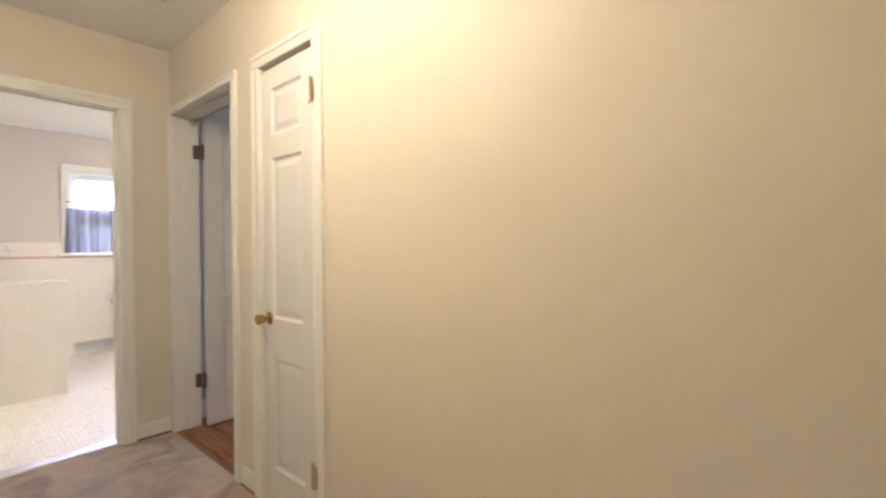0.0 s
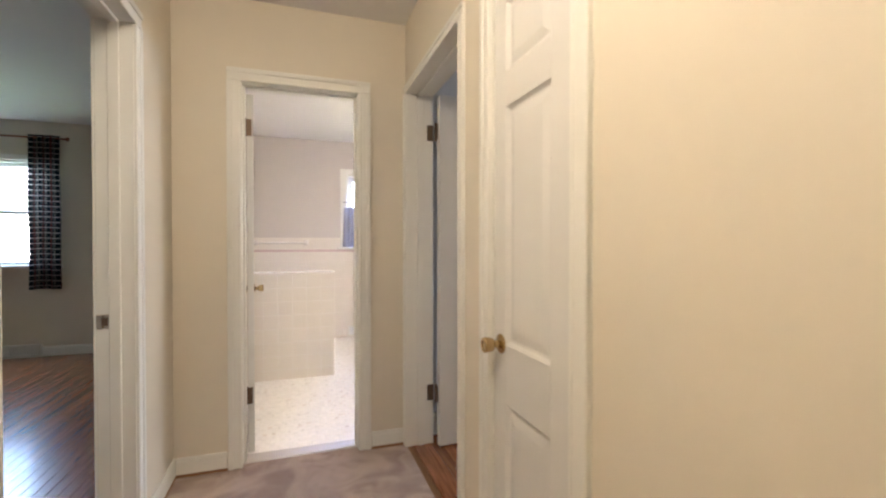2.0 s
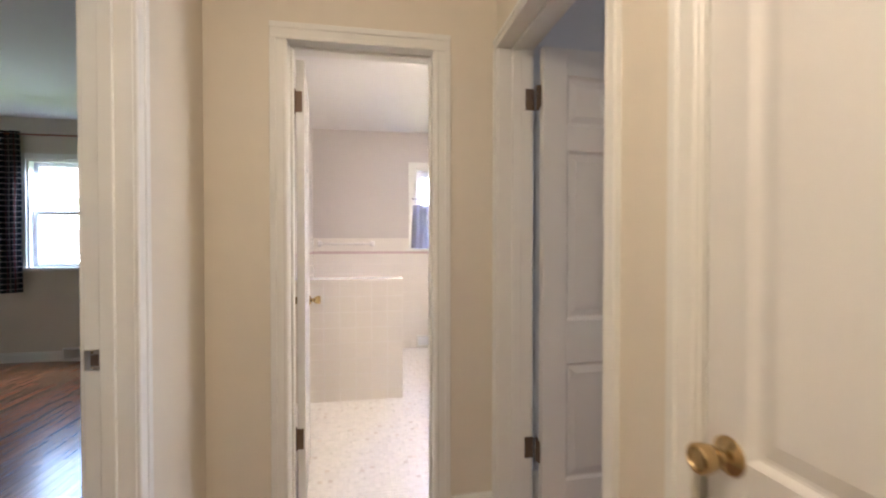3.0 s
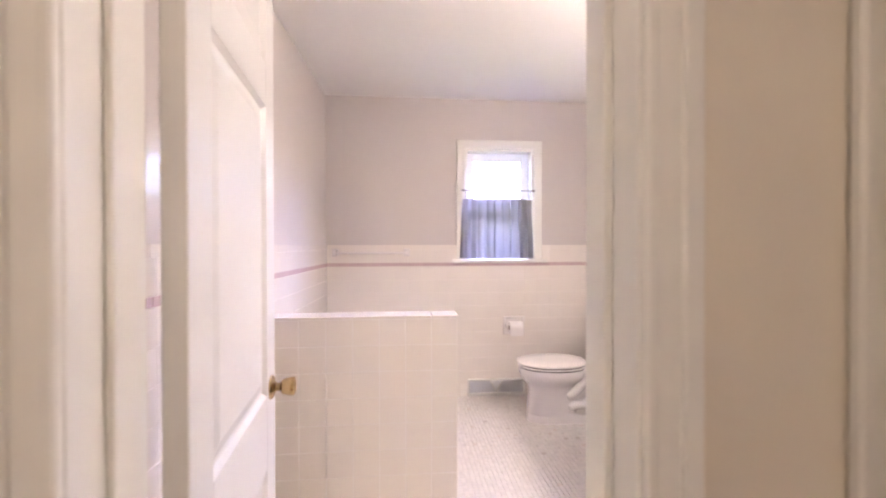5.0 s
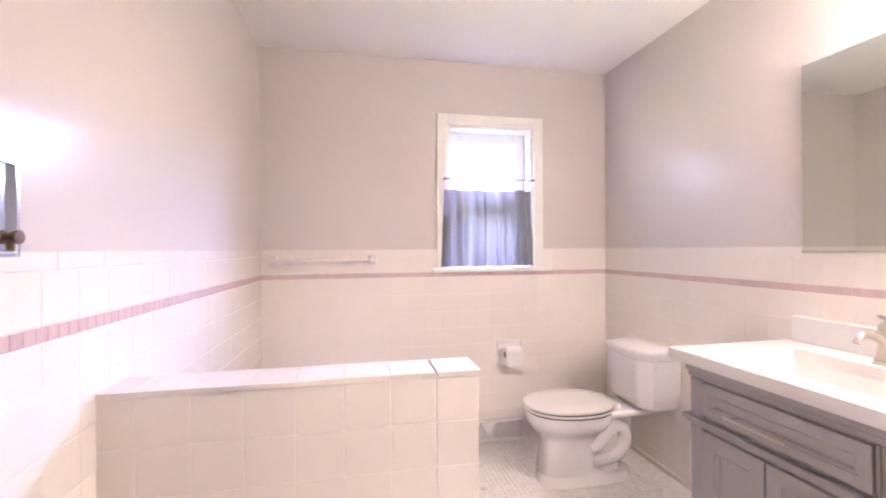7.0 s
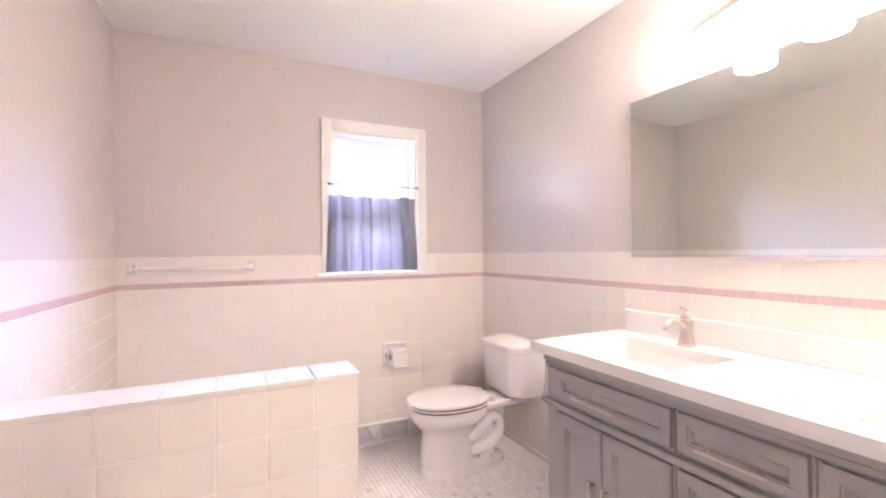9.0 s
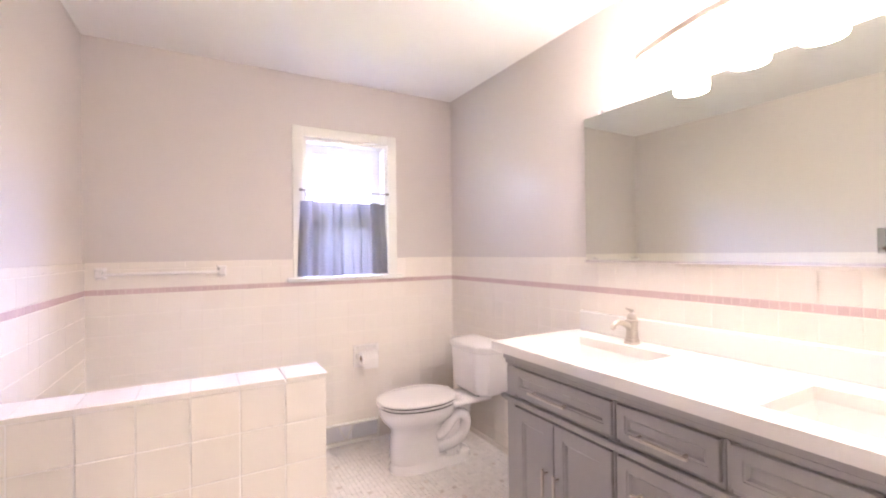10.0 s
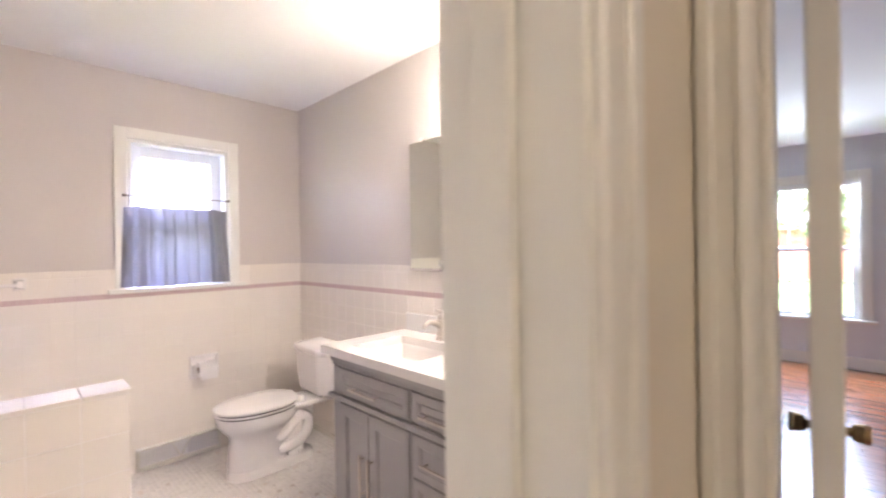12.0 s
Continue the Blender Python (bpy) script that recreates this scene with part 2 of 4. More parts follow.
# ---- building helpers ----
def bx(bm, lo, hi, bev=0.0, seg=1):
    size = [b - a for a, b in zip(lo, hi)]
    mid = [(a + b) / 2 for a, b in zip(lo, hi)]
    m = Matrix.Translation(mid) @ Matrix.Diagonal((*size, 1))
    made = bmesh.ops.create_cube(bm, size=1, matrix=m)["verts"]
    if bev:
        edges = list({e for v in made for e in v.link_edges})
        bmesh.ops.bevel(bm, geom=edges, offset=bev, segments=seg, affect="EDGES", profile=0.5)
    return bm


def box(lo, hi, bev=0.0, seg=1):
    return bx(bmesh.new(), lo, hi, bev, seg)


def loft(bm, rings, cap=True):
    """Skin through rings of equal count; caps both ends."""
    made = [[bm.verts.new(p) for p in ring] for ring in rings]
    k = len(made[0])
    for a, b in zip(made, made[1:]):
        for i in range(k):
            bm.faces.new((a[i], a[(i + 1) % k], b[(i + 1) % k], b[i]))
    if cap:
        bm.faces.new(list(reversed(made[0])))
        bm.faces.new(made[-1])
    return bm


def oval(cx, cy, z, rx, ry, k=28, power=2.0, stretch=1.0):
    """A superellipse ring; stretch lengthens the half towards -x."""
    ring = []
    for i in range(k):
        a = 2 * math.pi * i / k
        c, s = math.cos(a), math.sin(a)
        x = math.copysign(abs(c) ** (2 / power), c) * rx * (stretch if c < 0 else 1)
        ring.append((cx + x, cy + math.copysign(abs(s) ** (2 / power), s) * ry, z))
    return ring


def turned(bm, profile, m=Matrix(), k=24):
    """A turned body: profile of (radius, height) along local z."""
    rings = [[m @ Vector((max(r, 0.0004) * math.cos(2 * math.pi * i / k), max(r, 0.0004) * math.sin(2 * math.pi * i / k), z))
              for i in range(k)] for r, z in profile]
    return loft(bm, rings)


def tube(bm, points, radius, k=12):
    """A round bar through points; radius is one number or one for each point."""
    pts = [Vector(p) for p in points]
    rad = radius if isinstance(radius, (list, tuple)) else [radius] * len(pts)
    up, rings = None, []
    for i, p in enumerate(pts):
        way = (pts[min(i + 1, len(pts) - 1)] - pts[max(i - 1, 0)]).normalized()
        if up is None:
            up = way.orthogonal().normalized()
        up = (up - way * up.dot(way)).normalized()
        side = way.cross(up)
        rings.append([p + (up * math.cos(2 * math.pi * j / k) + side * math.sin(2 * math.pi * j / k)) * rad[i] for j in range(k)])
    return loft(bm, rings)


def smooth_path(points, steps=6):
    """A Catmull-Rom line through points."""
    p = [Vector(q) for q in points]
    p = [p[0] * 2 - p[1], *p, p[-1] * 2 - p[-2]]
    line = []
    for a, b, c, d in zip(p, p[1:], p[2:], p[3:]):
        for s in range(steps):
            t = s / steps
            line.append(0.5 * (2 * b + (c - a) * t + (2 * a - 5 * b + 4 * c - d) * t * t + (3 * b - a - 3 * c + d) * t ** 3))
    return [*line, p[-2]]


def link(name, bm, mat, soft=False):
    bmesh.ops.recalc_face_normals(bm, faces=bm.faces)
    me = bpy.data.meshes.new(name)
    bm.to_mesh(me)
    bm.free()
    me.materials.append(mat)
    if soft:
        me.shade_smooth()
        me.set_sharp_from_angle(angle=radians(38))
    return new(name, me)


def part(name, bm, mat, parent, label="", soft=False):
    ob = link(name, bm, mat, soft)
    ob.parent = parent
    return tagged(ob, label) if label else ob


def thing(name, label, category, group="", m=Matrix()):
    ob = new(name)
    ob.empty_display_size = 0.1
    ob.matrix_basis = m
    return tagged(ob, label, category, group)


def setting(name, bm, mat, label, category, soft=False):
    return tagged(link(name, bm, mat, soft), label, category, kind="structure")


def wall(name, axis, a0, a1, t0, t1, openings, mat, label, z1=2.46):
    """A wall along axis from a0 to a1, between t0 and t1 across, with openings (from, to, sill, head)."""
    bm = bmesh.new()

    def piece(p, q, z0, zz):
        if q - p > 1e-4 and zz - z0 > 1e-4:
            bx(bm, *(((p, t0, z0), (q, t1, zz)) if axis == "x" else ((t0, p, z0), (t1, q, zz))))
    at = a0
    for p, q, sill, headz in sorted(openings):
        piece(at, p, -0.02, z1)
        piece(p, q, -0.02, sill)
        piece(p, q, headz, z1)
        at = q
    piece(at, a1, -0.02, z1)
    return setting(name, bm, mat, label, "wall")


# ---- walls, floors, ceilings ----
WB = wall("wall_bath_front", "x", -0.37, 1.07, 0.0, 0.13, [(0.05, 0.69, -0.02, 2.05)], HALL_PAINT, "cream painted wall with the bathroom doorway")
wall("wall_room_side", "x", 1.09, 2.16, 0.07, 0.13, [], ROOM_PAINT, "plain pale grey living room wall")
wall("wall_hall_right", "y", -4.6, 0.0, 0.95, 1.09, [(-0.935, -0.032, -0.02, 2.065), (-1.665, -1.185, -0.02, 2.05)], HALL_PAINT,
     "long cream painted hallway wall with two doorways")
wall("wall_hall_left", "y", -4.6, 0.0, -0.37, -0.25, [(-1.365, -0.505, -0.02, 2.05)], HALL_PAINT, "cream hallway wall with a bedroom doorway")
wall("wall_hall_end", "x", -0.37, 1.09, -4.72, -4.6, [], HALL_PAINT, "plain cream wall closing the hallway")
WBL = wall("wall_bath_left", "y", 0.13, 3.09, -0.37, -0.21, [], BATH_PAINT, "grey painted wall above cream tile wainscot")
WBR = wall("wall_bath_right", "y", 0.13, 3.09, 2.04, 2.16, [], BATH_PAINT, "grey painted wall above cream tile behind the vanity")
WBB = wall("wall_bath_back", "x", -0.37, 2.16, 3.09, 3.25, [(0.912, 1.508, 1.118, 2.062)], BATH_PAINT, "grey painted wall above cream tile with a window")
SKEW = Matrix.Translation((-0.205, 3.09, 0)) @ Matrix.Rotation(radians(-1.9), 4, "Z") @ Matrix.Translation((0.205, -3.09, 0))
WBL.matrix_basis = SKEW
# inner skin of the bathroom side of the front wall
bm = bmesh.new()
bx(bm, (-0.36, 0.13, -0.02), (0.05, 0.134, 2.46)), bx(bm, (0.69, 0.13, -0.02), (2.04, 0.134, 2.46)), bx(bm, (0.05, 0.13, 2.05), (0.69, 0.134, 2.46))
setting("wall_bath_front_lining", bm, BATH_PAINT, "grey painted bathroom side of the doorway wall", "wall")
wall("wall_bedroom_north", "x", -4.4, -0.37, 3.15, 3.27, [(-2.985, -2.10, 0.93, 2.05)], HALL_PAINT, "cream bedroom wall with a double-hung window")
wall("wall_bedroom_west", "y", -2.72, 3.27, -4.52, -4.4, [], HALL_PAINT, "plain cream bedroom wall")
wall("wall_bedroom_south", "x", -4.4, -0.37, -2.72, -2.6, [], HALL_PAINT, "plain cream bedroom wall")
wall("wall_living_east", "y", -4.72, 2.6, 6.7, 6.82, [(-0.07, 0.86, 0.50, 2.03)], ROOM_PAINT, "plain pale grey living room wall")
wall("wall_living_north", "x", 2.16, 6.7, 2.5, 2.6, [], ROOM_PAINT, "plain pale grey living room wall")
wall("wall_living_west", "y", 0.13, 2.6, 2.16, 2.165, [], ROOM_PAINT, "plain pale grey living room wall")
wall("wall_living_south", "x", 1.09, 6.7, -4.72, -4.6, [], ROOM_PAINT, "plain pale grey living room wall")

for nm, x0, x1, y0, y1, lab in (("ceiling_hall", -0.37, 1.09, -4.72, 0.13, "white painted hallway ceiling"),
                                ("ceiling_bath", -0.37, 2.16, 0.13, 3.27, "white painted bathroom ceiling"),
                                ("ceiling_bedroom", -4.52, -0.37, -2.72, 3.27, "white painted bedroom ceiling"),
                                ("ceiling_living", 1.09, 2.16, -4.72, 0.13, "white painted ceiling"),
                                ("ceiling_living_wide", 2.16, 6.82, -4.72, 2.6, "white painted living room ceiling")):
    setting(nm, box((x0, y0, 2.46), (x1, y1, 2.60)), CEIL_PAINT, lab, "ceiling")

# carpet: an uneven soft sheet on a slab
bm = bmesh.new()
NX, NY = 60, 190
grid = [[bm.verts.new((-0.25 + 1.2 * i / NX, -4.6 + 4.65 * j / NY, 0.004 * noise.noise(Vector((i * 0.31, j * 0.31, 0))) + 0.001)) for j in range(NY + 1)] for i in range(NX + 1)]
for i in range(NX):
    for j in range(NY):
        bm.faces.new((grid[i][j], grid[i + 1][j], grid[i + 1][j + 1], grid[i][j + 1]))
carpet = setting("floor_hall_carpet", bm, CARPET, "worn taupe cut-pile hallway carpet with brushed patches", "carpet", soft=True)
setting("floor_hall_slab", box((-0.37, -4.72, -0.15), (1.09, 0.13, -0.006)), STRIP, "wooden subfloor under the carpet", "floor")
BATH_FLOOR = setting("floor_bath", box((-0.37, 0.13, -0.15), (2.16, 3.25, -0.0035)), FLOOR_GROUT, "mosaic tiled bathroom floor in pale stone tones", "floor")
BED_FLOOR = setting("floor_bedroom", box((-4.52, -2.72, -0.15), (-0.37, 3.27, -0.012)), STRIP, "glossy red-brown oak strip floor", "floor")
LIV_FLOOR = setting("floor_living", box((1.09, -4.72, -0.15), (6.82, 0.13, -0.012)), STRIP, "glossy red-brown oak strip floor", "floor")
setting("floor_living_wide", box((2.16, 0.13, -0.15), (6.82, 2.6, -0.012)), STRIP, "glossy oak strip floor", "floor")


# ---- trim ----
def casing(name, axis, face, out, a0, a1, top, mat=TRIM, width=0.067, low=0.0):
    """A moulded door casing round an opening a0..a1: stepped boards on the wall face; out is the way it stands off."""
    root = tagged(thing(name, "", ""), "white painted moulded door casing", "casing", kind="structure")

    def board(p, q, z0, z1, vertical, inner_first):
        bm = bmesh.new()
        steps = ((0.03, 0.97, 0.0125), (0.0, 0.22, 0.0150), (0.62, 1.0, 0.0175)) if not inner_first else ((0.03, 0.97, 0.0125), (0.78, 1.0, 0.0150), (0.0, 0.38, 0.0175))
        for f0, f1, d in steps:
            e = 0.0012 if d < 0.013 else (0.0006 if d < 0.016 else 0.0)
            if vertical:
                lo, hi = (p + (q - p) * f0, z0 + e), (p + (q - p) * f1, z1 - e)
            else:
                lo, hi = (p + e, z0 + (z1 - z0) * f0), (q - e, z0 + (z1 - z0) * f1)
            da, db = sorted((face - out * (0.006 - e), face + out * d))
            if axis == "x":
                bx(bm, (lo[0], da, lo[1]), (hi[0], db, hi[1]), 0.003)
            else:
                bx(bm, (da, lo[0], lo[1]), (db, hi[0], hi[1]), 0.003)
        return bm
    part("side_casing", board(a0 - width, a0, low, top, True, True), mat, root)
    part("side_casing", board(a1, a1 + width, low, top, True, False), mat, root)
    part("head_casing", board(a0 - width, a1 + width, top, top + width, False, False), mat, root)
    return root


def jambs(name, axis, t0, t1, a0, a1, top, stop_at, label, low=0.0):
    """Lining boards of a doorway between t0 and t1 across the wall, with stop strips."""
    root = tagged(thing(name, "", ""), label, "door frame", kind="structure")

    def put(nm, p, q, u, v, z0, z1):
        lo, hi = ((p, u, z0), (q, v, z1)) if axis == "x" else ((u, p, z0), (v, q, z1))
        part(nm, box(lo, hi, 0.002), TRIM, root)
    put("side_jamb", a0 - 0.02, a0, t0, t1, low, top)
    put("side_jamb", a1, a1 + 0.02, t0, t1, low, top)
    put("head_jamb", a0 - 0.02, a1 + 0.02, t0, t1, top, top + 0.02)
    s0, s1 = stop_at
    put("door_stop", a0, a0 + 0.011, s0, s1, low, top)
    put("door_stop", a1 - 0.011, a1, s0, s1, low, top)
    put("door_stop", a0 + 0.011, a1 - 0.011, s0, s1, top - 0.011, top)
    return root


TOP = 2.03
casing("trim_bath_door", "x", 0.0, -1, 0.068, 0.677, TOP)
casing("trim_bath_door_inside", "x", 0.134, 1, 0.042, 0.677, TOP)
jambs("door_frame_bath", "x", -0.004, 0.137, 0.070, 0.672, TOP, (0.055, 0.093), "white painted bathroom door frame")
TOP_ROOM = 2.045
casing("trim_room_door", "y", 0.95, -1, -0.917, -0.050, TOP_ROOM, width=0.047)
casing("trim_room_door_inside", "y", 1.09, 1, -0.917, -0.050, TOP_ROOM)
jambs("door_frame_room", "y", 0.946, 1.094, -0.915, -0.052, TOP_ROOM, (1.005, 1.045), "white painted door frame of the next room")
casing("trim_closet_door", "y", 0.95, -1, -1.647, -1.203, TOP)
jambs("door_frame_closet", "y", 0.946, 1.074, -1.645, -1.205, TOP, (0.99, 1.02), "white painted closet door frame")
casing("trim_bedroom_door", "y", -0.25, 1, -1.342, -0.527, TOP)
casing("trim_bedroom_door_inside", "y", -0.37, -1, -1.342, -0.527, TOP)
jambs("door_frame_bedroom", "y", -0.374, -0.246, -1.340, -0.529, TOP, (-0.33, -0.292), "white painted bedroom door frame")


def baseboard(axis, face, out, a0, a1, h=0.085, z0=0.012, d=0.013):
    bm = bmesh.new()
    for hh, dd in ((h, d * 0.75), (h - 0.016, d)):
        da, db = sorted((face - out * 0.005, face + out * dd))
        bx(bm, (a0, da, z0) if axis == "x" else (da, a0, z0), (a1, db, z0 + hh) if axis == "x" else (db, a1, z0 + hh), 0.003)
    return setting("baseboard", bm, TRIM, "white painted baseboard", "baseboard")


def edge_strip(axis, face, out, a0, a1):
    da, db = sorted((face, face + out * 0.016))
    bm = box((a0, da, -0.004) if axis == "x" else (da, a0, -0.004), (a1, db, 0.014) if axis == "x" else (db, a1, 0.014), 0.004)
    return setting("trim_carpet_edge", bm, STRIP, "bare brown wood strip between carpet and baseboard", "trim")


for ax, f, o, p, q in (("x", 0.0, -1, -0.237, -0.003), ("x", 0.0, -1, 0.748, 0.95), ("y", 0.95, -1, -1.134, -0.988), ("y", 0.95, -1, -4.6, -1.717),
                       ("y", -0.25, 1, -0.458, 0.0), ("y", -0.25, 1, -4.6, -1.411)):
    baseboard(ax, f, o, p, q)
    edge_strip(ax, f, o, p, q)
for ax, f, o, p, q in (("x", 3.15, -1, -4.4, -0.383), ("y", -0.37, -1, -0.458, 3.137), ("y", -0.37, -1, -2.6, -1.411), ("y", -4.4, 1, -2.6, 3.137)):
    baseboard(ax, f, o, p, q, h=0.10, z0=0.0)
for ax, f, o, p, q in (("y", 6.7, -1, -4.6, 2.5), ("x", 0.07, -1, 1.11, 2.16), ("x", 2.5, -1, 2.16, 6.687)):
    baseboard(ax, f, o, p, q, h=0.13, z0=0.0)

bm = bmesh.new()
bx(bm, (0.070, 0.035, -0.004), (0.672, 0.135, 0.008), 0.005)
setting("trim_bath_threshold", bm, METAL_STRIP, "dull metal threshold strip under the bathroom door", "threshold")
setting("trim_room_threshold", box((0.985, -0.915, -0.006), (1.094, -0.052, 0.006), 0.004), WOOD, "worn wooden threshold between carpet and boards", "threshold")
setting("trim_bedroom_threshold", box((-0.375, -1.34, -0.006), (-0.26, -0.529, 0.006), 0.004), STRIP, "worn wooden threshold between carpet and boards", "threshold")


# ---- doors ----
def knob_mesh(out=1, reach=0.058):
    """A turned knob along local y."""
    turn = Matrix.Rotation(radians(-90 * out), 4, "X")
    return turned(bmesh.new(), [(0.031, 0.0), (0.031, 0.003), (0.026, 0.008), (0.015, 0.011), (0.0115, 0.014), (0.0105, 0.024), (0.0165, 0.027), (0.0205, 0.031),
                                (0.0235, 0.046), (0.0245, 0.057), (0.0225, reach + 0.003), (0.017, reach + 0.004), (0.015, reach + 0.001), (0.0, reach)], turn)


def hinge_mesh():
    bm = bmesh.new()
    for a, b in ((-0.048, -0.017), (-0.016, 0.016), (0.017, 0.048)):
        turned(bm, [(0.0065, a), (0.0065, b)], k=12)
    turned(bm, [(0.004, 0.048), (0.006, 0.051), (0.003, 0.056), (0, 0.058)], k=12)
    turned(bm, [(0.0, -0.056), (0.005, -0.051), (0.0065, -0.048)], k=12)
    bx(bm, (0.0, 0.0005, -0.046), (0.003, 0.032, 0.046))
    return bm


def panel_door(name, label, m, w, panels, px0, px1, knob_x, knob_z, knob_mat=BRASS, h=2.015, t=0.035, group="panel doors", columns=1):
    """A panelled leaf: hinge edge at local x = 0, thickness from y = -t to 0, standing 8 mm up."""
    root = thing(name, label, "door", group, m)
    spans = [(px0, px1)] if columns == 1 else [(px0, w / 2 - 0.05), (w / 2 + 0.05, px1)]
    bm = bmesh.new()
    z0, z1 = 0.008, h
    edges = [0.0, *[v for s in spans for v in s], w]
    for p, q in zip(edges[::2], edges[1::2]):
        bx(bm, (p, -t, z0), (q, 0, z1), 0.002)
    cuts = [z0, *[v for p in panels for v in p], z1]
    for s in spans:
        for p, q in zip(cuts[::2], cuts[1::2]):
            bx(bm, (s[0], -t + 0.0002, p), (s[1], -0.0002, q))
    part("leaf", bm, DOOR_WHITE, root)
    for s in spans:
        for p, q in panels:
            bm = bmesh.new()
            for y, o in ((0.0, 1), (-t, -1)):
                rings = []
                for inset, dep in ((0.0, 0.001), (0.010, 0.010), (0.014, 0.011), (0.020, 0.011), (0.046, 0.004), (0.05, 0.004)):
                    a, b, c, d = s[0] + inset, s[1] - inset, p + inset, q - inset
                    yy = y - o * dep
                    rings.append([(a, yy, c), (b, yy, c), (b, yy, d), (a, yy, d)])
                made = [[bm.verts.new(v) for v in r] for r in rings]
                for r0, r1 in zip(made, made[1:]):
                    for i in range(4):
                        bm.faces.new((r0[i], r0[(i + 1) % 4], r1[(i + 1) % 4], r1[i]))
                bm.faces.new(made[-1])
            part("panel", bm, DOOR_WHITE, root)
    for o, y in ((1, 0.0), (-1, -t)):
        k = part("knob", knob_mesh(o), knob_mat, root, "round polished brass knob", True)
        k.location = (knob_x, y, knob_z)
    part("latch_plate", box((w - 0.001, -t / 2 - 0.011, knob_z - 0.028), (w + 0.0015, -t / 2 + 0.011, knob_z + 0.028)), STEEL, root, "worn steel latch plate")
    return root


def hinges(root, heights, x=-0.006, y=0.004, turn=0, mat=OLD_BRASS):
    for z in heights:
        k = part("hinge", hinge_mesh(), mat, root, "aged dark bronze hinge", True)
        k.matrix_basis = pose(x, y, z, 0, 0, turn)


PANELS = [(0.175, 0.685), (0.869, 1.601), (1.707, 1.921)]
# bathroom leaf, swung a little past square into the bathroom: local x runs into the room, local y to the hinge side
bath_door = panel_door("bathroom_door", "open white panelled bathroom door with brass knobs", pose(0.079, 0.152, 0, 0, 0, 95.5), 0.605, PANELS, 0.10, 0.505, 0.55, 0.878)
hinges(bath_door, (0.33, 1.828), x=-0.008, y=0.006, turn=180)
# leaf of the next room, square to the hall wall
room_door = panel_door("room_door", "open white panelled room door with brass knobs", pose(1.120, -0.084, 0, 0, 0, 3.2), 0.80, PANELS, 0.11, 0.69, 0.735, 0.878, h=2.035, columns=2)
hinges(room_door, (0.306, 1.828), x=-0.008, y=0.004, turn=180)
closet_door = panel_door("closet_door", "closed narrow white panelled closet door", pose(0.958, -1.642, 0, 0, 0, 90), 0.434, PANELS, 0.105, 0.355, 0.385, 0.866)
hinges(closet_door, (0.271, 1.825), x=0.002, y=0.028, turn=90, mat=STEEL)
bed_door = panel_door("bedroom_door", "white panelled bedroom door swung fully open", pose(-0.385, -1.345, 0, 0, 0, 182), 0.80, PANELS, 0.11, 0.69, 0.735, 0.878, columns=2)

for nm, x, y, z, turn, lab in (("jamb_hinge", 0.0712, 0.115, 1.828, 0, ""), ("jamb_hinge", 0.0712, 0.115, 0.33, 0, ""), ("jamb_hinge", 1.086, -0.0545, 1.828, -90, ""), ("jamb_hinge", 1.086, -0.0545, 0.306, -90, "")):
    ob = link(nm, box((-0.0012, -0.020, -0.046), (0.0022, 0.020, 0.046), 0.0008), OLD_BRASS)
    ob.matrix_basis = pose(x, y, z, 0, 0, turn)
    tagged(ob, "aged dark bronze hinge leaf on the door frame", "hinge", "frame hinges")

strike = thing("strike_plate", "worn steel strike plate on the bedroom door frame", "strike plate", "strike plates", pose(-0.352, -0.5305, 0.885))
part("plate", box((-0.021, -0.001, -0.028), (0.021, 0.0013, 0.028), 0.0006), STEEL, strike)
# no opening is cut: a dark block paints the shade inside the hole
part("latch_hole", box((-0.004, -0.0022, -0.016), (0.017, -0.0002, 0.016)), OLD_BRASS, strike, "worn latch hole, its shade painted as a solid dark block")
for zz in (-0.021, 0.021):
    part("screw", turned(bmesh.new(), [(0.0035, 0.0), (0.003, 0.0012), (0, 0.0013)], Matrix.Translation((0, -0.001, zz)) @ Matrix.Rotation(radians(90), 4, "X"), 10), BRASS, strike)

# hall ceiling lamp and ceiling register
hl = thing("ceiling_lamp", "small lit opal bowl ceiling lamp", "lamp", "", pose(0.10, -1.95, 2.46))
part("base_ring", turned(bmesh.new(), [(0.13, -0.001), (0.135, -0.012), (0.12, -0.028), (0.0, -0.028)], k=32), BRASS, hl, "brass base ring", True)
ob = part("bowl", turned(bmesh.new(), [(0.118, -0.029), (0.115, -0.05), (0.09, -0.078), (0.05, -0.094), (0.0, -0.098)], k=32), BULB_GLASS, hl, "glowing opal glass bowl", True)
ob.visible_shadow = False
reg = thing("ceiling_register", "white metal ceiling air register", "vent", "", pose(0.60, -0.79, 2.46))
bm = bmesh.new()
bx(bm, (-0.16, -0.16, -0.008), (-0.13, 0.16, -0.0005), 0.002), bx(bm, (0.13, -0.16, -0.008), (0.16, 0.16, -0.0005), 0.002)
bx(bm, (-0.13, -0.16, -0.008), (0.13, -0.13, -0.0005), 0.002), bx(bm, (-0.13, 0.13, -0.008), (0.13, 0.16, -0.0005), 0.002)
part("frame", bm, TRIM, reg)
part("backing", box((-0.13, -0.13, -0.002), (0.13, 0.13, -0.0005)), VENT_GREY, reg)
for i in range(9):
    k = part("slat", box((-0.13, -0.011, -0.0008), (0.13, 0.011, 0.0008)), VENT_GREY, reg)
    k.matrix_basis = pose(0, -0.112 + 0.028 * i, -0.008, 35)


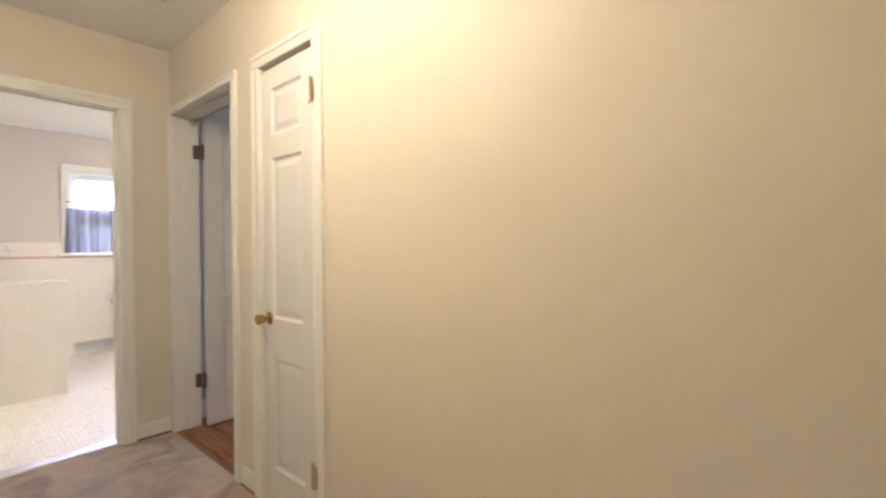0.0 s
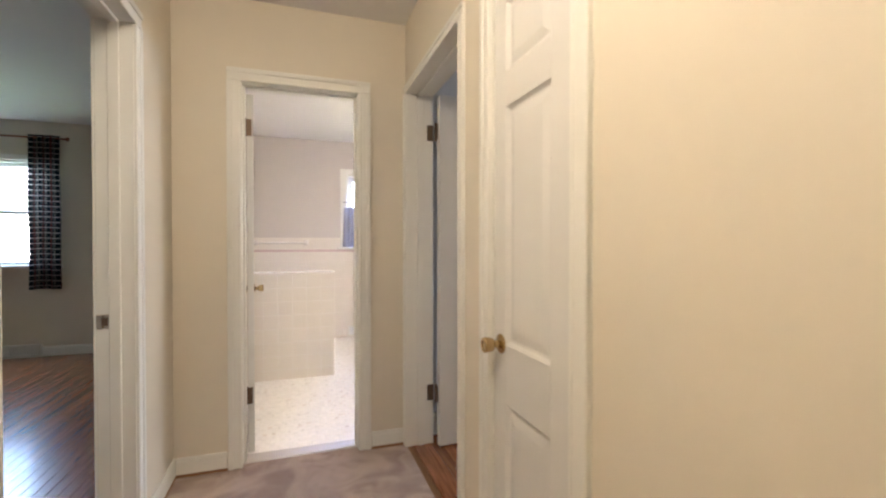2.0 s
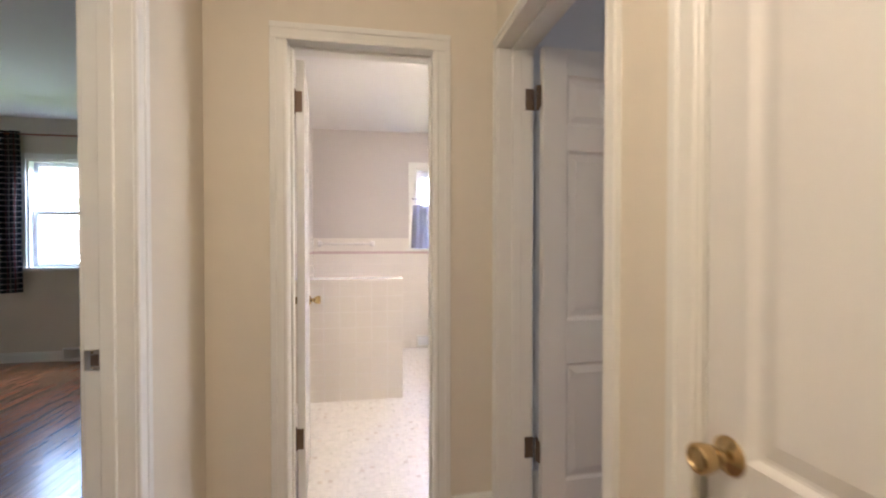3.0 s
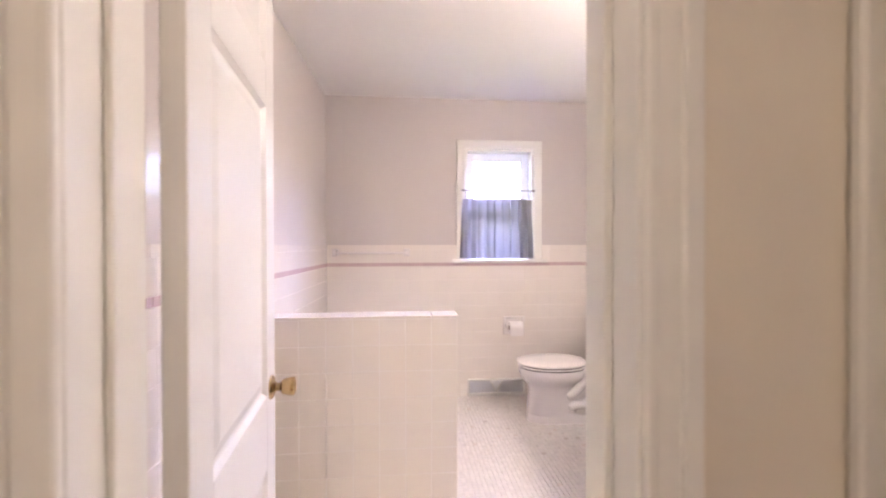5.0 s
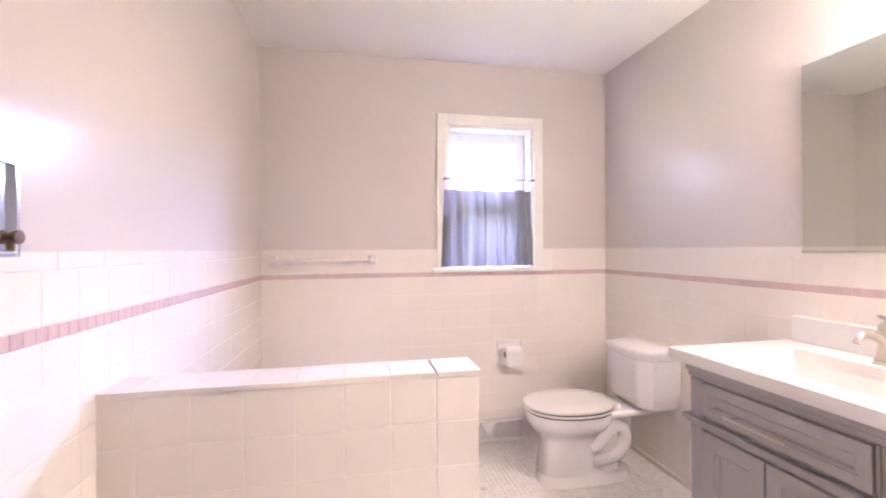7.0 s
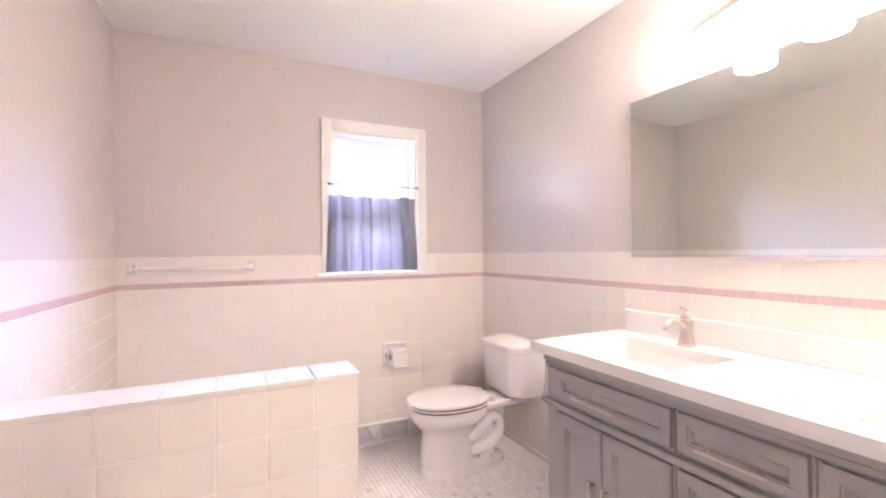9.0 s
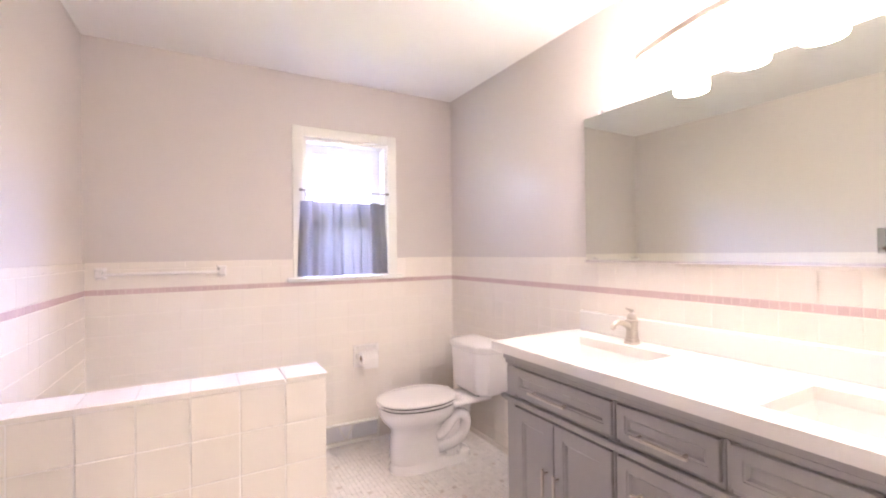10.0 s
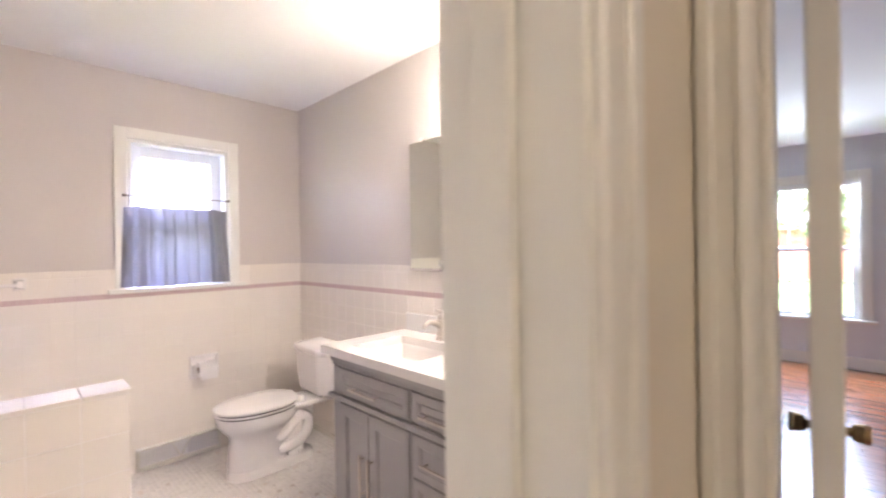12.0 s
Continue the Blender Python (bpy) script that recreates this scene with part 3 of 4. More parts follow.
# ---- windows ----
def sash_frame(bm, axis, c0, c1, z0, z1, d0, d1, rail):
    for lo, hi in (((c0, d0, z0), (c0 + rail, d1, z1)), ((c1 - rail, d0, z0), (c1, d1, z1)),
                   ((c0 + rail, d0, z0), (c1 - rail, d1, z0 + rail)), ((c0 + rail, d0, z1 - rail), (c1 - rail, d1, z1))):
        if axis == "y":
            lo, hi = (lo[1], lo[0], lo[2]), (hi[1], hi[0], hi[2])
        bx(bm, lo, hi, 0.003)


def double_hung(name, label, axis, c0, c1, z0, z1, face, depth, mid, case, mat, sill_over, stool, muntins=(0, 0), out=-1, rail=0.042):
    """A double-hung window in an opening. face: the inner wall face; depth goes outwards; out: -1 where the room lies on the smaller side."""
    root = tagged(thing(name, "", ""), label, "window", kind="structure")
    s = -out

    def b3(nm, ca, cb, da, db, za, zb, parent=root, bev=0.003, mt=mat):
        da, db = sorted((face + s * da, face + s * db))
        lo, hi = ((ca, da, za), (cb, db, zb)) if axis == "x" else ((da, ca, za), (db, cb, zb))
        return part(nm, box(lo, hi, bev), mt, parent)
    b3("jamb", c0, c0 + 0.022, -0.004, depth, z0, z1), b3("jamb", c1 - 0.022, c1, -0.004, depth, z0, z1)
    b3("head", c0 + 0.022, c1 - 0.022, -0.004, depth, z1 - 0.022, z1)
    b3("casing", c0 - case, c0, -0.018, -0.0005, z0 + stool, z1 + case), b3("casing", c1, c1 + case, -0.018, -0.0005, z0 + stool, z1 + case)
    b3("casing", c0, c1, -0.018, -0.0005, z1, z1 + case)
    b3("sill", c0 - case - sill_over, c1 + case + sill_over, -0.045, 0.0, z0 - 0.012, z0 + stool)
    b3("sill", c0 + 0.0, c1, 0.0, depth, z0 - 0.0005, z0 + stool - 0.002)
    for nm, za, zb, d in (("upper_sash", mid - 0.018, z1 - 0.022, depth * 0.62), ("lower_sash", z0 + stool, mid + 0.018, depth * 0.36)):
        bm = bmesh.new()
        da, db = sorted((face + s * d, face + s * (d + 0.03)))
        sash_frame(bm, axis, c0 + 0.022, c1 - 0.022, za, zb, da, db, rail)
        sash = part(nm, bm, VINYL, root)
        cols, rows = muntins
        for i in range(1, cols + 1):
            c = c0 + 0.054 + (c1 - c0 - 0.108) * i / (cols + 1)
            b3("muntin", c - 0.008, c + 0.008, d + 0.008, d + 0.022, za + 0.032, zb - 0.032, sash, 0.002, VINYL)
        for i in range(1, rows + 1):
            zz = za + 0.032 + (zb - za - 0.064) * i / (rows + 1)
            b3("muntin", c0 + 0.054, c1 - 0.054, d + 0.0085, d + 0.0215, zz - 0.008, zz + 0.008, sash, 0.002, VINYL)
        p = b3("pane", c0 + 0.050, c1 - 0.050, d + 0.013, d + 0.017, za + 0.028, zb - 0.028, sash, 0.0, GLASS)
        p.visible_shadow = False
    return root


double_hung("window_bath", "white double-hung bathroom window with frosted daylight", "x", 0.917, 1.503, 1.120, 2.055, 3.09, 0.14, 1.60, 0.068, TRIM, 0.036, 0.016, rail=0.068)
double_hung("window_bedroom", "white double-hung bedroom window", "x", -2.98, -2.105, 0.935, 2.045, 3.15, 0.11, 1.51, 0.06, TRIM, 0.02, 0.022)
double_hung("window_living", "white paned living room window", "y", -0.065, 0.855, 0.505, 2.02, 6.70, 0.11, 1.28, 0.09, TRIM, 0.03, 0.022, muntins=(2, 1))
blind = thing("roller_blind", "grey rolled-up window blind under the window head", "blind", "", pose(6.72, 0.395, 1.985))
part("roll", tube(bmesh.new(), [(0, -0.42, 0), (0, 0.42, 0)], 0.027, 14), VENT_GREY, blind, soft=True)
part("valance", box((-0.034, -0.425, -0.035), (-0.028, 0.425, 0.025), 0.002), VENT_GREY, blind)


# ---- curtains ----
def drape(x0, x1, z0, z1, y, folds, depth, seed, sag=0.0, flare=0.0, gather=1.35, nx=110, nz=26):
    """A hanging sheet with folds and 1.5 mm thickness; its UV is in metres of cloth."""
    rnd = random.Random(seed)
    ph = [rnd.uniform(0, 6.28) for _ in range(5)]
    bm = bmesh.new()
    uv = bm.loops.layers.uv.new("cloth")
    sides = []
    for off in (0.0, 0.0015):
        sheet = []
        for i in range(nx + 1):
            f = i / nx
            col = []
            for j in range(nz + 1):
                g = j / nz
                wave = math.sin(f * folds * 6.283 + ph[0] + 0.5 * math.sin(3 * g + ph[1])) + 0.45 * math.sin(f * folds * 2.3 * 6.283 + ph[2] + g)
                d = depth * wave * (0.5 + 0.5 * (1 - g)) + 0.006 * math.sin(9 * g + ph[3] + 4 * f)
                xx = x0 + (x1 - x0) * f + (f - 0.5) * flare * (1 - g) + 0.006 * math.sin(f * folds * 6.283 * 2 + ph[4])
                top = z1 - sag * (math.sin(f * folds * 6.283 + ph[0]) * 0.5 + 0.5)
                zz = z0 + (top - z0) * g + 0.004 * (1 - g) * math.sin(7 * f + ph[2])
                col.append((bm.verts.new((xx, y + d + off, zz)), f * (x1 - x0) * gather, g * (z1 - z0)))
            sheet.append(col)
        sides.append(sheet)
    for s in sides:
        for i in range(nx):
            for j in range(nz):
                quad = (s[i][j], s[i + 1][j], s[i + 1][j + 1], s[i][j + 1])
                face = bm.faces.new([q[0] for q in quad])
                for lp, q in zip(face.loops, quad):
                    lp[uv].uv = (q[1], q[2])
    return bm


bc = thing("cafe_curtain", "slate blue dotted cafe curtain on the lower window half", "curtain", "", pose(1.19, 3.05, 1.137))
part("cloth", drape(-0.293, 0.283, 0.006, 0.50, 0.0, 4.2, 0.019, 3, sag=0.007, flare=0.04), DOT_CLOTH, bc, soft=True)
rod = thing("curtain_rod", "thin nickel cafe curtain rod with clips", "curtain rod", "", pose(1.19, 3.05, 1.703))
part("rod", tube(bmesh.new(), [(-0.29, 0, 0), (0.295, 0, 0)], 0.0035, 10), FIXTURE, rod, soft=True)
for sx in (-0.293, 0.298):
    part("finial", turned(bmesh.new(), [(0.005, -0.012), (0.009, -0.009), (0.009, 0.009), (0.005, 0.012)], Matrix.Translation((sx, 0, 0)) @ Matrix.Rotation(radians(90), 4, "Y"), 12), FIXTURE, rod)
    part("bracket", tube(bmesh.new(), [(sx * 0.93, 0.04, -0.0), (sx * 0.93, 0.0, -0.001)], 0.003, 8), FIXTURE, rod)
for i in range(7):
    cx = -0.27 + 0.54 * i / 6
    if i in (0, 6):
        part("clip", tube(bmesh.new(), [(cx, 0, -0.003), (cx + 0.004, -0.002, -0.03), (cx, 0, -0.062)], 0.0018, 6), FIXTURE, rod)
    else:
        part("clip", tube(bmesh.new(), [(cx, 0, -0.003), (cx, 0, -0.06)], 0.001, 6), CHROME, rod)

for nm, a, b, seed in (("plaid_curtain", -2.272, -2.002, 5), ("plaid_curtain", -3.30, -2.99, 8)):
    pc = thing(nm, "dark green and red plaid curtain hanging from a wooden rod", "curtain", "bedroom curtains", pose((a + b) / 2, 3.075, 0.68))
    part("cloth", drape((a - b) / 2, (b - a) / 2, 0.03, 1.625, 0.0, 3.0, 0.016, seed, gather=1.5, nx=70, nz=30), PLAID_CLOTH, pc, soft=True)
rod = thing("wooden_curtain_rod", "thin reddish wooden curtain rod over the bedroom window", "curtain rod", "", pose(-2.66, 3.085, 2.278))
part("rod", tube(bmesh.new(), [(-0.76, 0, 0), (0.70, 0, 0)], 0.010, 12), ROD_WOOD, rod, soft=True)
for sx in (-0.77, 0.71):
    part("finial", turned(bmesh.new(), [(0.008, -0.02), (0.018, -0.012), (0.022, 0.0), (0.017, 0.013), (0.0, 0.02)], Matrix.Translation((sx, 0, 0)) @ Matrix.Rotation(radians(90), 4, "Y"), 14), ROD_WOOD, rod, soft=True)
for sx in (-0.70, 0.60):
    part("bracket", box((sx - 0.008, 0.0, -0.018), (sx + 0.008, 0.064, -0.009), 0.002), ROD_WOOD, rod)


def base_vent(name, label, m, w, h, d=0.022, mat=VENT_GREY):
    """A baseboard register: sloped frame, grey louvres either side of a triangular damper plate."""
    root = thing(name, label, "vent", "baseboard vents", m)
    bm = bmesh.new()
    bx(bm, (-w / 2, -d, 0.0), (-w / 2 + 0.016, 0, h), 0.003), bx(bm, (w / 2 - 0.016, -d, 0.0), (w / 2, 0, h), 0.003)
    bx(bm, (-w / 2 + 0.016, -d, 0.0), (w / 2 - 0.016, 0, 0.026), 0.003), bx(bm, (-w / 2 + 0.016, -d, h - 0.016), (w / 2 - 0.016, 0, h), 0.003)
    part("frame", bm, TRIM, root)
    part("backing", box((-w / 2 + 0.016, -0.004, 0.026), (w / 2 - 0.016, 0, h - 0.016)), mat, root)
    n = int(w / 0.014)
    for i in range(n):
        x = -w / 2 + 0.022 + (w - 0.044) * i / (n - 1)
        if abs(x) > 0.045:
            k = part("louvre", box((-0.0009, -0.006, 0.0), (0.0009, 0.006, h - 0.042)), mat, root)
            k.matrix_basis = pose(x, -0.010, 0.026, 0, 0, 30 if x > 0 else -30)
    bm = bmesh.new()
    loft(bm, [[(-0.048, y, h - 0.017), (0.048, y, h - 0.017), (0.0, y, 0.028)] for y in (-0.016, -0.005)])
    part("damper_plate", bm, mat, root)
    for sx in (-1, 1):
        part("damper_edge", tube(bmesh.new(), [(sx * 0.05, -0.018, h - 0.017), (0.0, -0.018, 0.026)], 0.0045, 6), TRIM, root)
    return root


base_vent("baseboard_vent", "white and grey baseboard air vent under the bathroom window", pose(1.178, 3.078, 0.004), 0.48, 0.142)
base_vent("baseboard_vent", "white baseboard air vent under the bedroom window", pose(-2.435, 3.135, 0.0), 0.46, 0.135, mat=TRIM)


# ---- bathroom: half wall ----
HX0, HX1, HY0, HY1, HZ = -0.264, 0.647, 1.513, 1.632, 0.918
HALF = setting("wall_half_partition", box((HX0, HY0 - 0.0066, -0.02), (HX1 + 0.0066, HY1 + 0.0066, HZ + 0.0005)), GROUT, "low half wall clad in square cream tiles", "wall")


def put(name, bm, mat, root, label="", soft=False):
    """A part given in world coordinates."""
    bmesh.ops.translate(bm, vec=-root.matrix_basis.translation, verts=bm.verts)
    return part(name, bm, mat, root, label, soft)


# ---- bathroom: vanity ----
van = thing("vanity_cabinet", "grey painted double vanity cabinet with nickel pulls", "vanity", "", pose(1.75, 0.97, 0.0))
bm = bmesh.new()
bx(bm, (1.502, 0.236, 0.09), (1.520, 1.708, 0.8445), 0.001)
for y0, y1 in ((0.236, 0.254), (1.690, 1.708)):
    bx(bm, (1.520, y0, 0.09), (2.020, y1, 0.8445))
bx(bm, (1.520, 0.254, 0.09), (2.020, 1.690, 0.108)), bx(bm, (2.012, 0.254, 0.108), (2.020, 1.690, 0.8445))
bx(bm, (1.56, 0.26, 0.0), (2.0, 1.68, 0.09))
put("body", bm, VANITY, van)
for y0, y1 in ((1.650, 1.708), (0.236, 0.294)):
    put("leg", box((1.494, y0, 0.0), (1.55, y1, 0.80), 0.004), VANITY, van)
bm = bmesh.new()
for lo, hi, b in ((0.486, 0.822, 0.004), (0.492, 0.802, 0.006)):
    o, z0, z1 = 1 + lo, hi, hi + (0.023 if hi > 0.81 else 0.02)
    g = 0.014 if hi > 0.81 else 0.008
    bx(bm, (o, 0.236 - g, z0), (1.5015, 1.708 + g, z1), b * 0.5)
    bx(bm, (1.5015, 1.7085, z0), (2.019, 1.708 + g, z1), b * 0.5), bx(bm, (1.5015, 0.236 - g, z0), (2.019, 0.2355, z1), b * 0.5)
put("crown_moulding", bm, VANITY, van)
bm = bmesh.new()
for o, g, z0, z1 in ((1.476, 0.022, 0.652, 0.668), (1.486, 0.012, 0.640, 0.652)):
    bx(bm, (o, 0.236 - g, z0), (1.5015, 1.708 + g, z1), 0.003)
    bx(bm, (1.5015, 1.7085, z0), (2.019, 1.708 + g, z1), 0.003), bx(bm, (1.5015, 0.236 - g, z0), (2.019, 0.2355, z1), 0.003)
put("waist_moulding", bm, VANITY, van)
for y in (1.141, 0.801):
    for dy in (-0.0065, 0.0065):
        put("divider_bead", box((1.496, y + dy - 0.004, 0.10), (1.506, y + dy + 0.004, 0.80), 0.002), VANITY, van)


def shaker(name, y0, y1, z0, z1, border=0.042):
    bm = bmesh.new()
    rings = []
    for i, x in ((0.0, 1.5025), (0.0, 1.488), (0.002, 1.486), (border - 0.001, 1.486), (border, 1.4885), (border + 0.006, 1.4885), (border + 0.013, 1.4965), (border + 0.016, 1.4965)):
        rings.append([(x, y0 + i, z0 + i), (x, y1 - i, z0 + i), (x, y1 - i, z1 - i), (x, y0 + i, z1 - i)])
    loft(bm, rings)
    return put(name, bm, VANITY, van)


def pull(parent, p, q):
    """A square bar pull on two posts between two points of the front."""
    bm = bmesh.new()
    a, b = Vector(p), Vector(q)
    way = (b - a).normalized()
    lo = [min(a[i], b[i]) - 0.005 for i in range(3)]
    hi = [max(a[i], b[i]) + 0.005 for i in range(3)]
    bx(bm, lo, hi, 0.002)
    for c in (a + way * 0.014, b - way * 0.014):
        tube(bm, [c, c + Vector((1.4875 - c.x, 0, 0))], 0.0048, 10)
    bmesh.ops.translate(bm, vec=-van.matrix_basis.translation, verts=bm.verts)
    part("pull", bm, NICKEL, parent, "brushed nickel bar pull")


for y0, y1 in ((1.152, 1.645), (0.815, 1.128), (0.298, 0.788)):
    d = shaker("drawer_front", y0, y1, 0.684, 0.796, 0.030)
    c = (y0 + y1) / 2
    if y1 - y0 < 0.4:
        pull(d, (1.460, c - 0.085, 0.722), (1.460, c + 0.085, 0.722))
    elif y0 > 1:
        pull(d, (1.460, 1.338, 0.722), (1.460, 1.528, 0.722))
    else:
        pull(d, (1.460, c - 0.095, 0.722), (1.460, c + 0.095, 0.722))
for z0, z1 in ((0.470, 0.632), (0.290, 0.460), (0.11, 0.280)):
    d = shaker("drawer_front", 0.815, 1.128, z0, z1, 0.034)
    pull(d, (1.460, 0.887, (z0 + z1) / 2 - 0.008), (1.460, 1.057, (z0 + z1) / 2 - 0.008))
for y0, y1, hy in ((1.4185, 1.645, 1.452), (1.152, 1.4145, 1.392), (0.547, 0.788, 0.577), (0.298, 0.543, 0.515)):
    d = shaker("cabinet_door", y0, y1, 0.11, 0.632, 0.048)
    pull(d, (1.460, hy, 0.27), (1.460, hy, 0.45))

top = thing("countertop", "white quartz countertop with two undermount sink cutouts", "countertop", "", pose(1.75, 0.97, 0.846))
SINKS = ((1.19, 1.655), (0.295, 0.76))
X0, X1 = 1.565, 1.885
bm = bmesh.new()
xs, ys = (1.473, X0, X1, 2.027), (0.152, SINKS[1][0], SINKS[1][1], SINKS[0][0], SINKS[0][1], 1.790)
gv = {(i, j, k): bm.verts.new((x, y, z)) for i, x in enumerate(xs) for j, y in enumerate(ys) for k, z in ((0, 0.846), (1, 0.886))}
solid = {(i, j) for i in range(3) for j in range(5) if not (i == 1 and j in (1, 3))}
for i, j in solid:
    for k in (0, 1):
        bm.faces.new((gv[i, j, k], gv[i + 1, j, k], gv[i + 1, j + 1, k], gv[i, j + 1, k]))
    for (p, q), near in ((((i, j), (i + 1, j)), (i, j - 1)), (((i, j + 1), (i + 1, j + 1)), (i, j + 1)), (((i, j), (i, j + 1)), (i - 1, j)), (((i + 1, j), (i + 1, j + 1)), (i + 1, j))):
        if near not in solid:
            bm.faces.new((gv[(*p, 0)], gv[(*q, 0)], gv[(*q, 1)], gv[(*p, 1)]))
bmesh.ops.bevel(bm, geom=[e for e in bm.edges if len(e.link_faces) == 2 and e.calc_face_angle(0) > 1], offset=0.003, segments=2, affect="EDGES")
put("slab", bm, QUARTZ, top)
put("backsplash", box((2.008, 0.152, 0.886), (2.028, 1.768, 0.985), 0.003), QUARTZ, top)

for y0, y1 in SINKS:
    c = (y0 + y1) / 2
    sk = thing("sink", "white rectangular undermount porcelain sink", "sink", "vanity sinks", pose((X0 + X1) / 2, c, 0.72))
    rings = []
    for inset, z in ((-0.012, 0.8455), (0.0, 0.8455), (0.004, 0.835), (0.018, 0.78), (0.035, 0.750), (0.07, 0.738), (0.13, 0.734)):
        rings.append([(x, y, z) for x, y in ((X0 + inset, y0 + inset), (X1 - inset, y0 + inset), (X1 - inset, y1 - inset), (X0 + inset, y1 - inset))])
    bm = bmesh.new()
    made = [[bm.verts.new(v) for v in r] for r in rings]
    for r0, r1 in zip(made, made[1:]):
        for i in range(4):
            bm.faces.new((r0[i], r0[(i + 1) % 4], r1[(i + 1) % 4], r1[i]))
    bm.faces.new(made[-1])
    put("basin", bm, PORCELAIN, sk)
    put("drain", turned(bmesh.new(), [(0.022, 0.735), (0.022, 0.738), (0.016, 0.739), (0.0, 0.7385)], Matrix.Translation((1.74, c, 0)), 20), NICKEL, sk, "nickel drain ring", True)

for y in (1.415, 0.535):
    fc = thing("faucet", "brushed nickel single-handle bathroom faucet", "faucet", "vanity faucets", pose(1.945, y, 0.886))
    bm = bmesh.new()
    loft(bm, [oval(0, 0, z, w, w, 24, p) for z, w, p in ((0.0, 0.028, 5), (0.006, 0.028, 5), (0.008, 0.0245, 5), (0.020, 0.0235, 5), (0.022, 0.0215, 4.5),
                                                        (0.055, 0.0195, 4), (0.092, 0.0215, 3.5), (0.096, 0.0245, 3), (0.102, 0.0245, 3), (0.104, 0.020, 3))])
    part("body", bm, NICKEL, fc, soft=True)
    part("spout", tube(bmesh.new(), smooth_path([(-0.008, 0, 0.068), (-0.040, 0, 0.086), (-0.078, 0, 0.098), (-0.108, 0, 0.092), (-0.122, 0, 0.074)]),
                       [0.0135 - 0.003 * i / 24 for i in range(25)], 14), NICKEL, fc, soft=True)
    bm = bmesh.new()
    turned(bm, [(0.0195, 0.103), (0.0215, 0.107), (0.0205, 0.118), (0.016, 0.128), (0.010, 0.131), (0.008, 0.134), (0.008, 0.144), (0.0, 0.145)])
    part("handle_cap", bm, NICKEL, fc, soft=True)
    part("lever", tube(bmesh.new(), smooth_path([(0.012, 0, 0.142), (-0.01, 0, 0.146), (-0.034, 0, 0.154)]), 0.0055, 10), NICKEL, fc, soft=True)

# ---- bathroom: mirror and light ----
mir = thing("wall_mirror", "large frameless wall mirror over the double vanity", "mirror", "", pose(2.026, 0.99, 1.24))
put("glass", box((2.019, 0.250, 1.238), (2.0275, 1.730, 1.950), 0.0015), MIRROR, mir)
bm = bmesh.new()
bx(bm, (2.013, 0.250, 1.2305), (2.028, 1.730, 1.2375), 0.001), bx(bm, (2.013, 0.250, 1.2376), (2.0165, 1.730, 1.242))
put("bottom_channel", bm, CHROME, mir, "thin metal bottom channel")
for y in (1.63, 0.36):
    put("clip", box((2.014, y - 0.012, 1.945), (2.028, y + 0.012, 1.966), 0.003), SEAT_WHITE, mir, "small clear plastic clip")

vl = thing("vanity_light", "brushed nickel arched vanity light with four lit opal shades", "light", "", pose(2.039, 0.92, 2.06))


def arch(y):
    return 2.125 - 0.055 * ((y - 0.92) / 0.40) ** 2


bm = bmesh.new()
rings = []
for i in range(25):
    y = 0.515 + 0.81 * i / 24
    z = arch(y)
    rings.append([(1.872, y, z - 0.012), (1.880, y, z - 0.012), (1.880, y, z + 0.012), (1.872, y, z + 0.012)])
loft(bm, rings)
put("arch_bar", bm, FIXTURE, vl, soft=True)
put("backplate", box((2.024, 0.855, 2.01), (2.0395, 0.985, 2.11), 0.005), FIXTURE, vl)
put("cross_bar", tube(bmesh.new(), [(1.905, 0.62, 2.088), (1.905, 1.22, 2.088)], 0.006, 10), FIXTURE, vl, soft=True)
for y in (0.885, 0.955):
    bm = bmesh.new()
    tube(bm, [(2.026, y, 2.06), (1.96, y, 2.07), (1.905, y, 2.088)], 0.007, 10)
    put("arm", bm, FIXTURE, vl, soft=True)
for y in (1.01, 0.83):
    put("strut", tube(bmesh.new(), [(1.905, y, 2.088), (1.877, y, arch(y) + 0.006)], 0.004, 8), FIXTURE, vl)
for y in (1.253, 1.031, 0.809, 0.587):
    za = arch(y) - 0.022
    bm = bmesh.new()
    turned(bm, [(0.004, za + 0.022), (0.004, za + 0.004), (0.030, za + 0.002), (0.034, za - 0.003), (0.0, za - 0.004)], Matrix.Translation((1.90, y, 0)), 24)
    cap = put("shade_cap", bm, FIXTURE, vl, soft=True)
    bm = bmesh.new()
    turned(bm, [(0.032, za - 0.004), (0.058, za - 0.010), (0.066, za - 0.025), (0.067, za - 0.102), (0.064, za - 0.112), (0.0, za - 0.114)], Matrix.Translation((1.90, y, 0)), 28)
    put("shade", bm, SHADE, vl, "glowing opal glass shade", True)

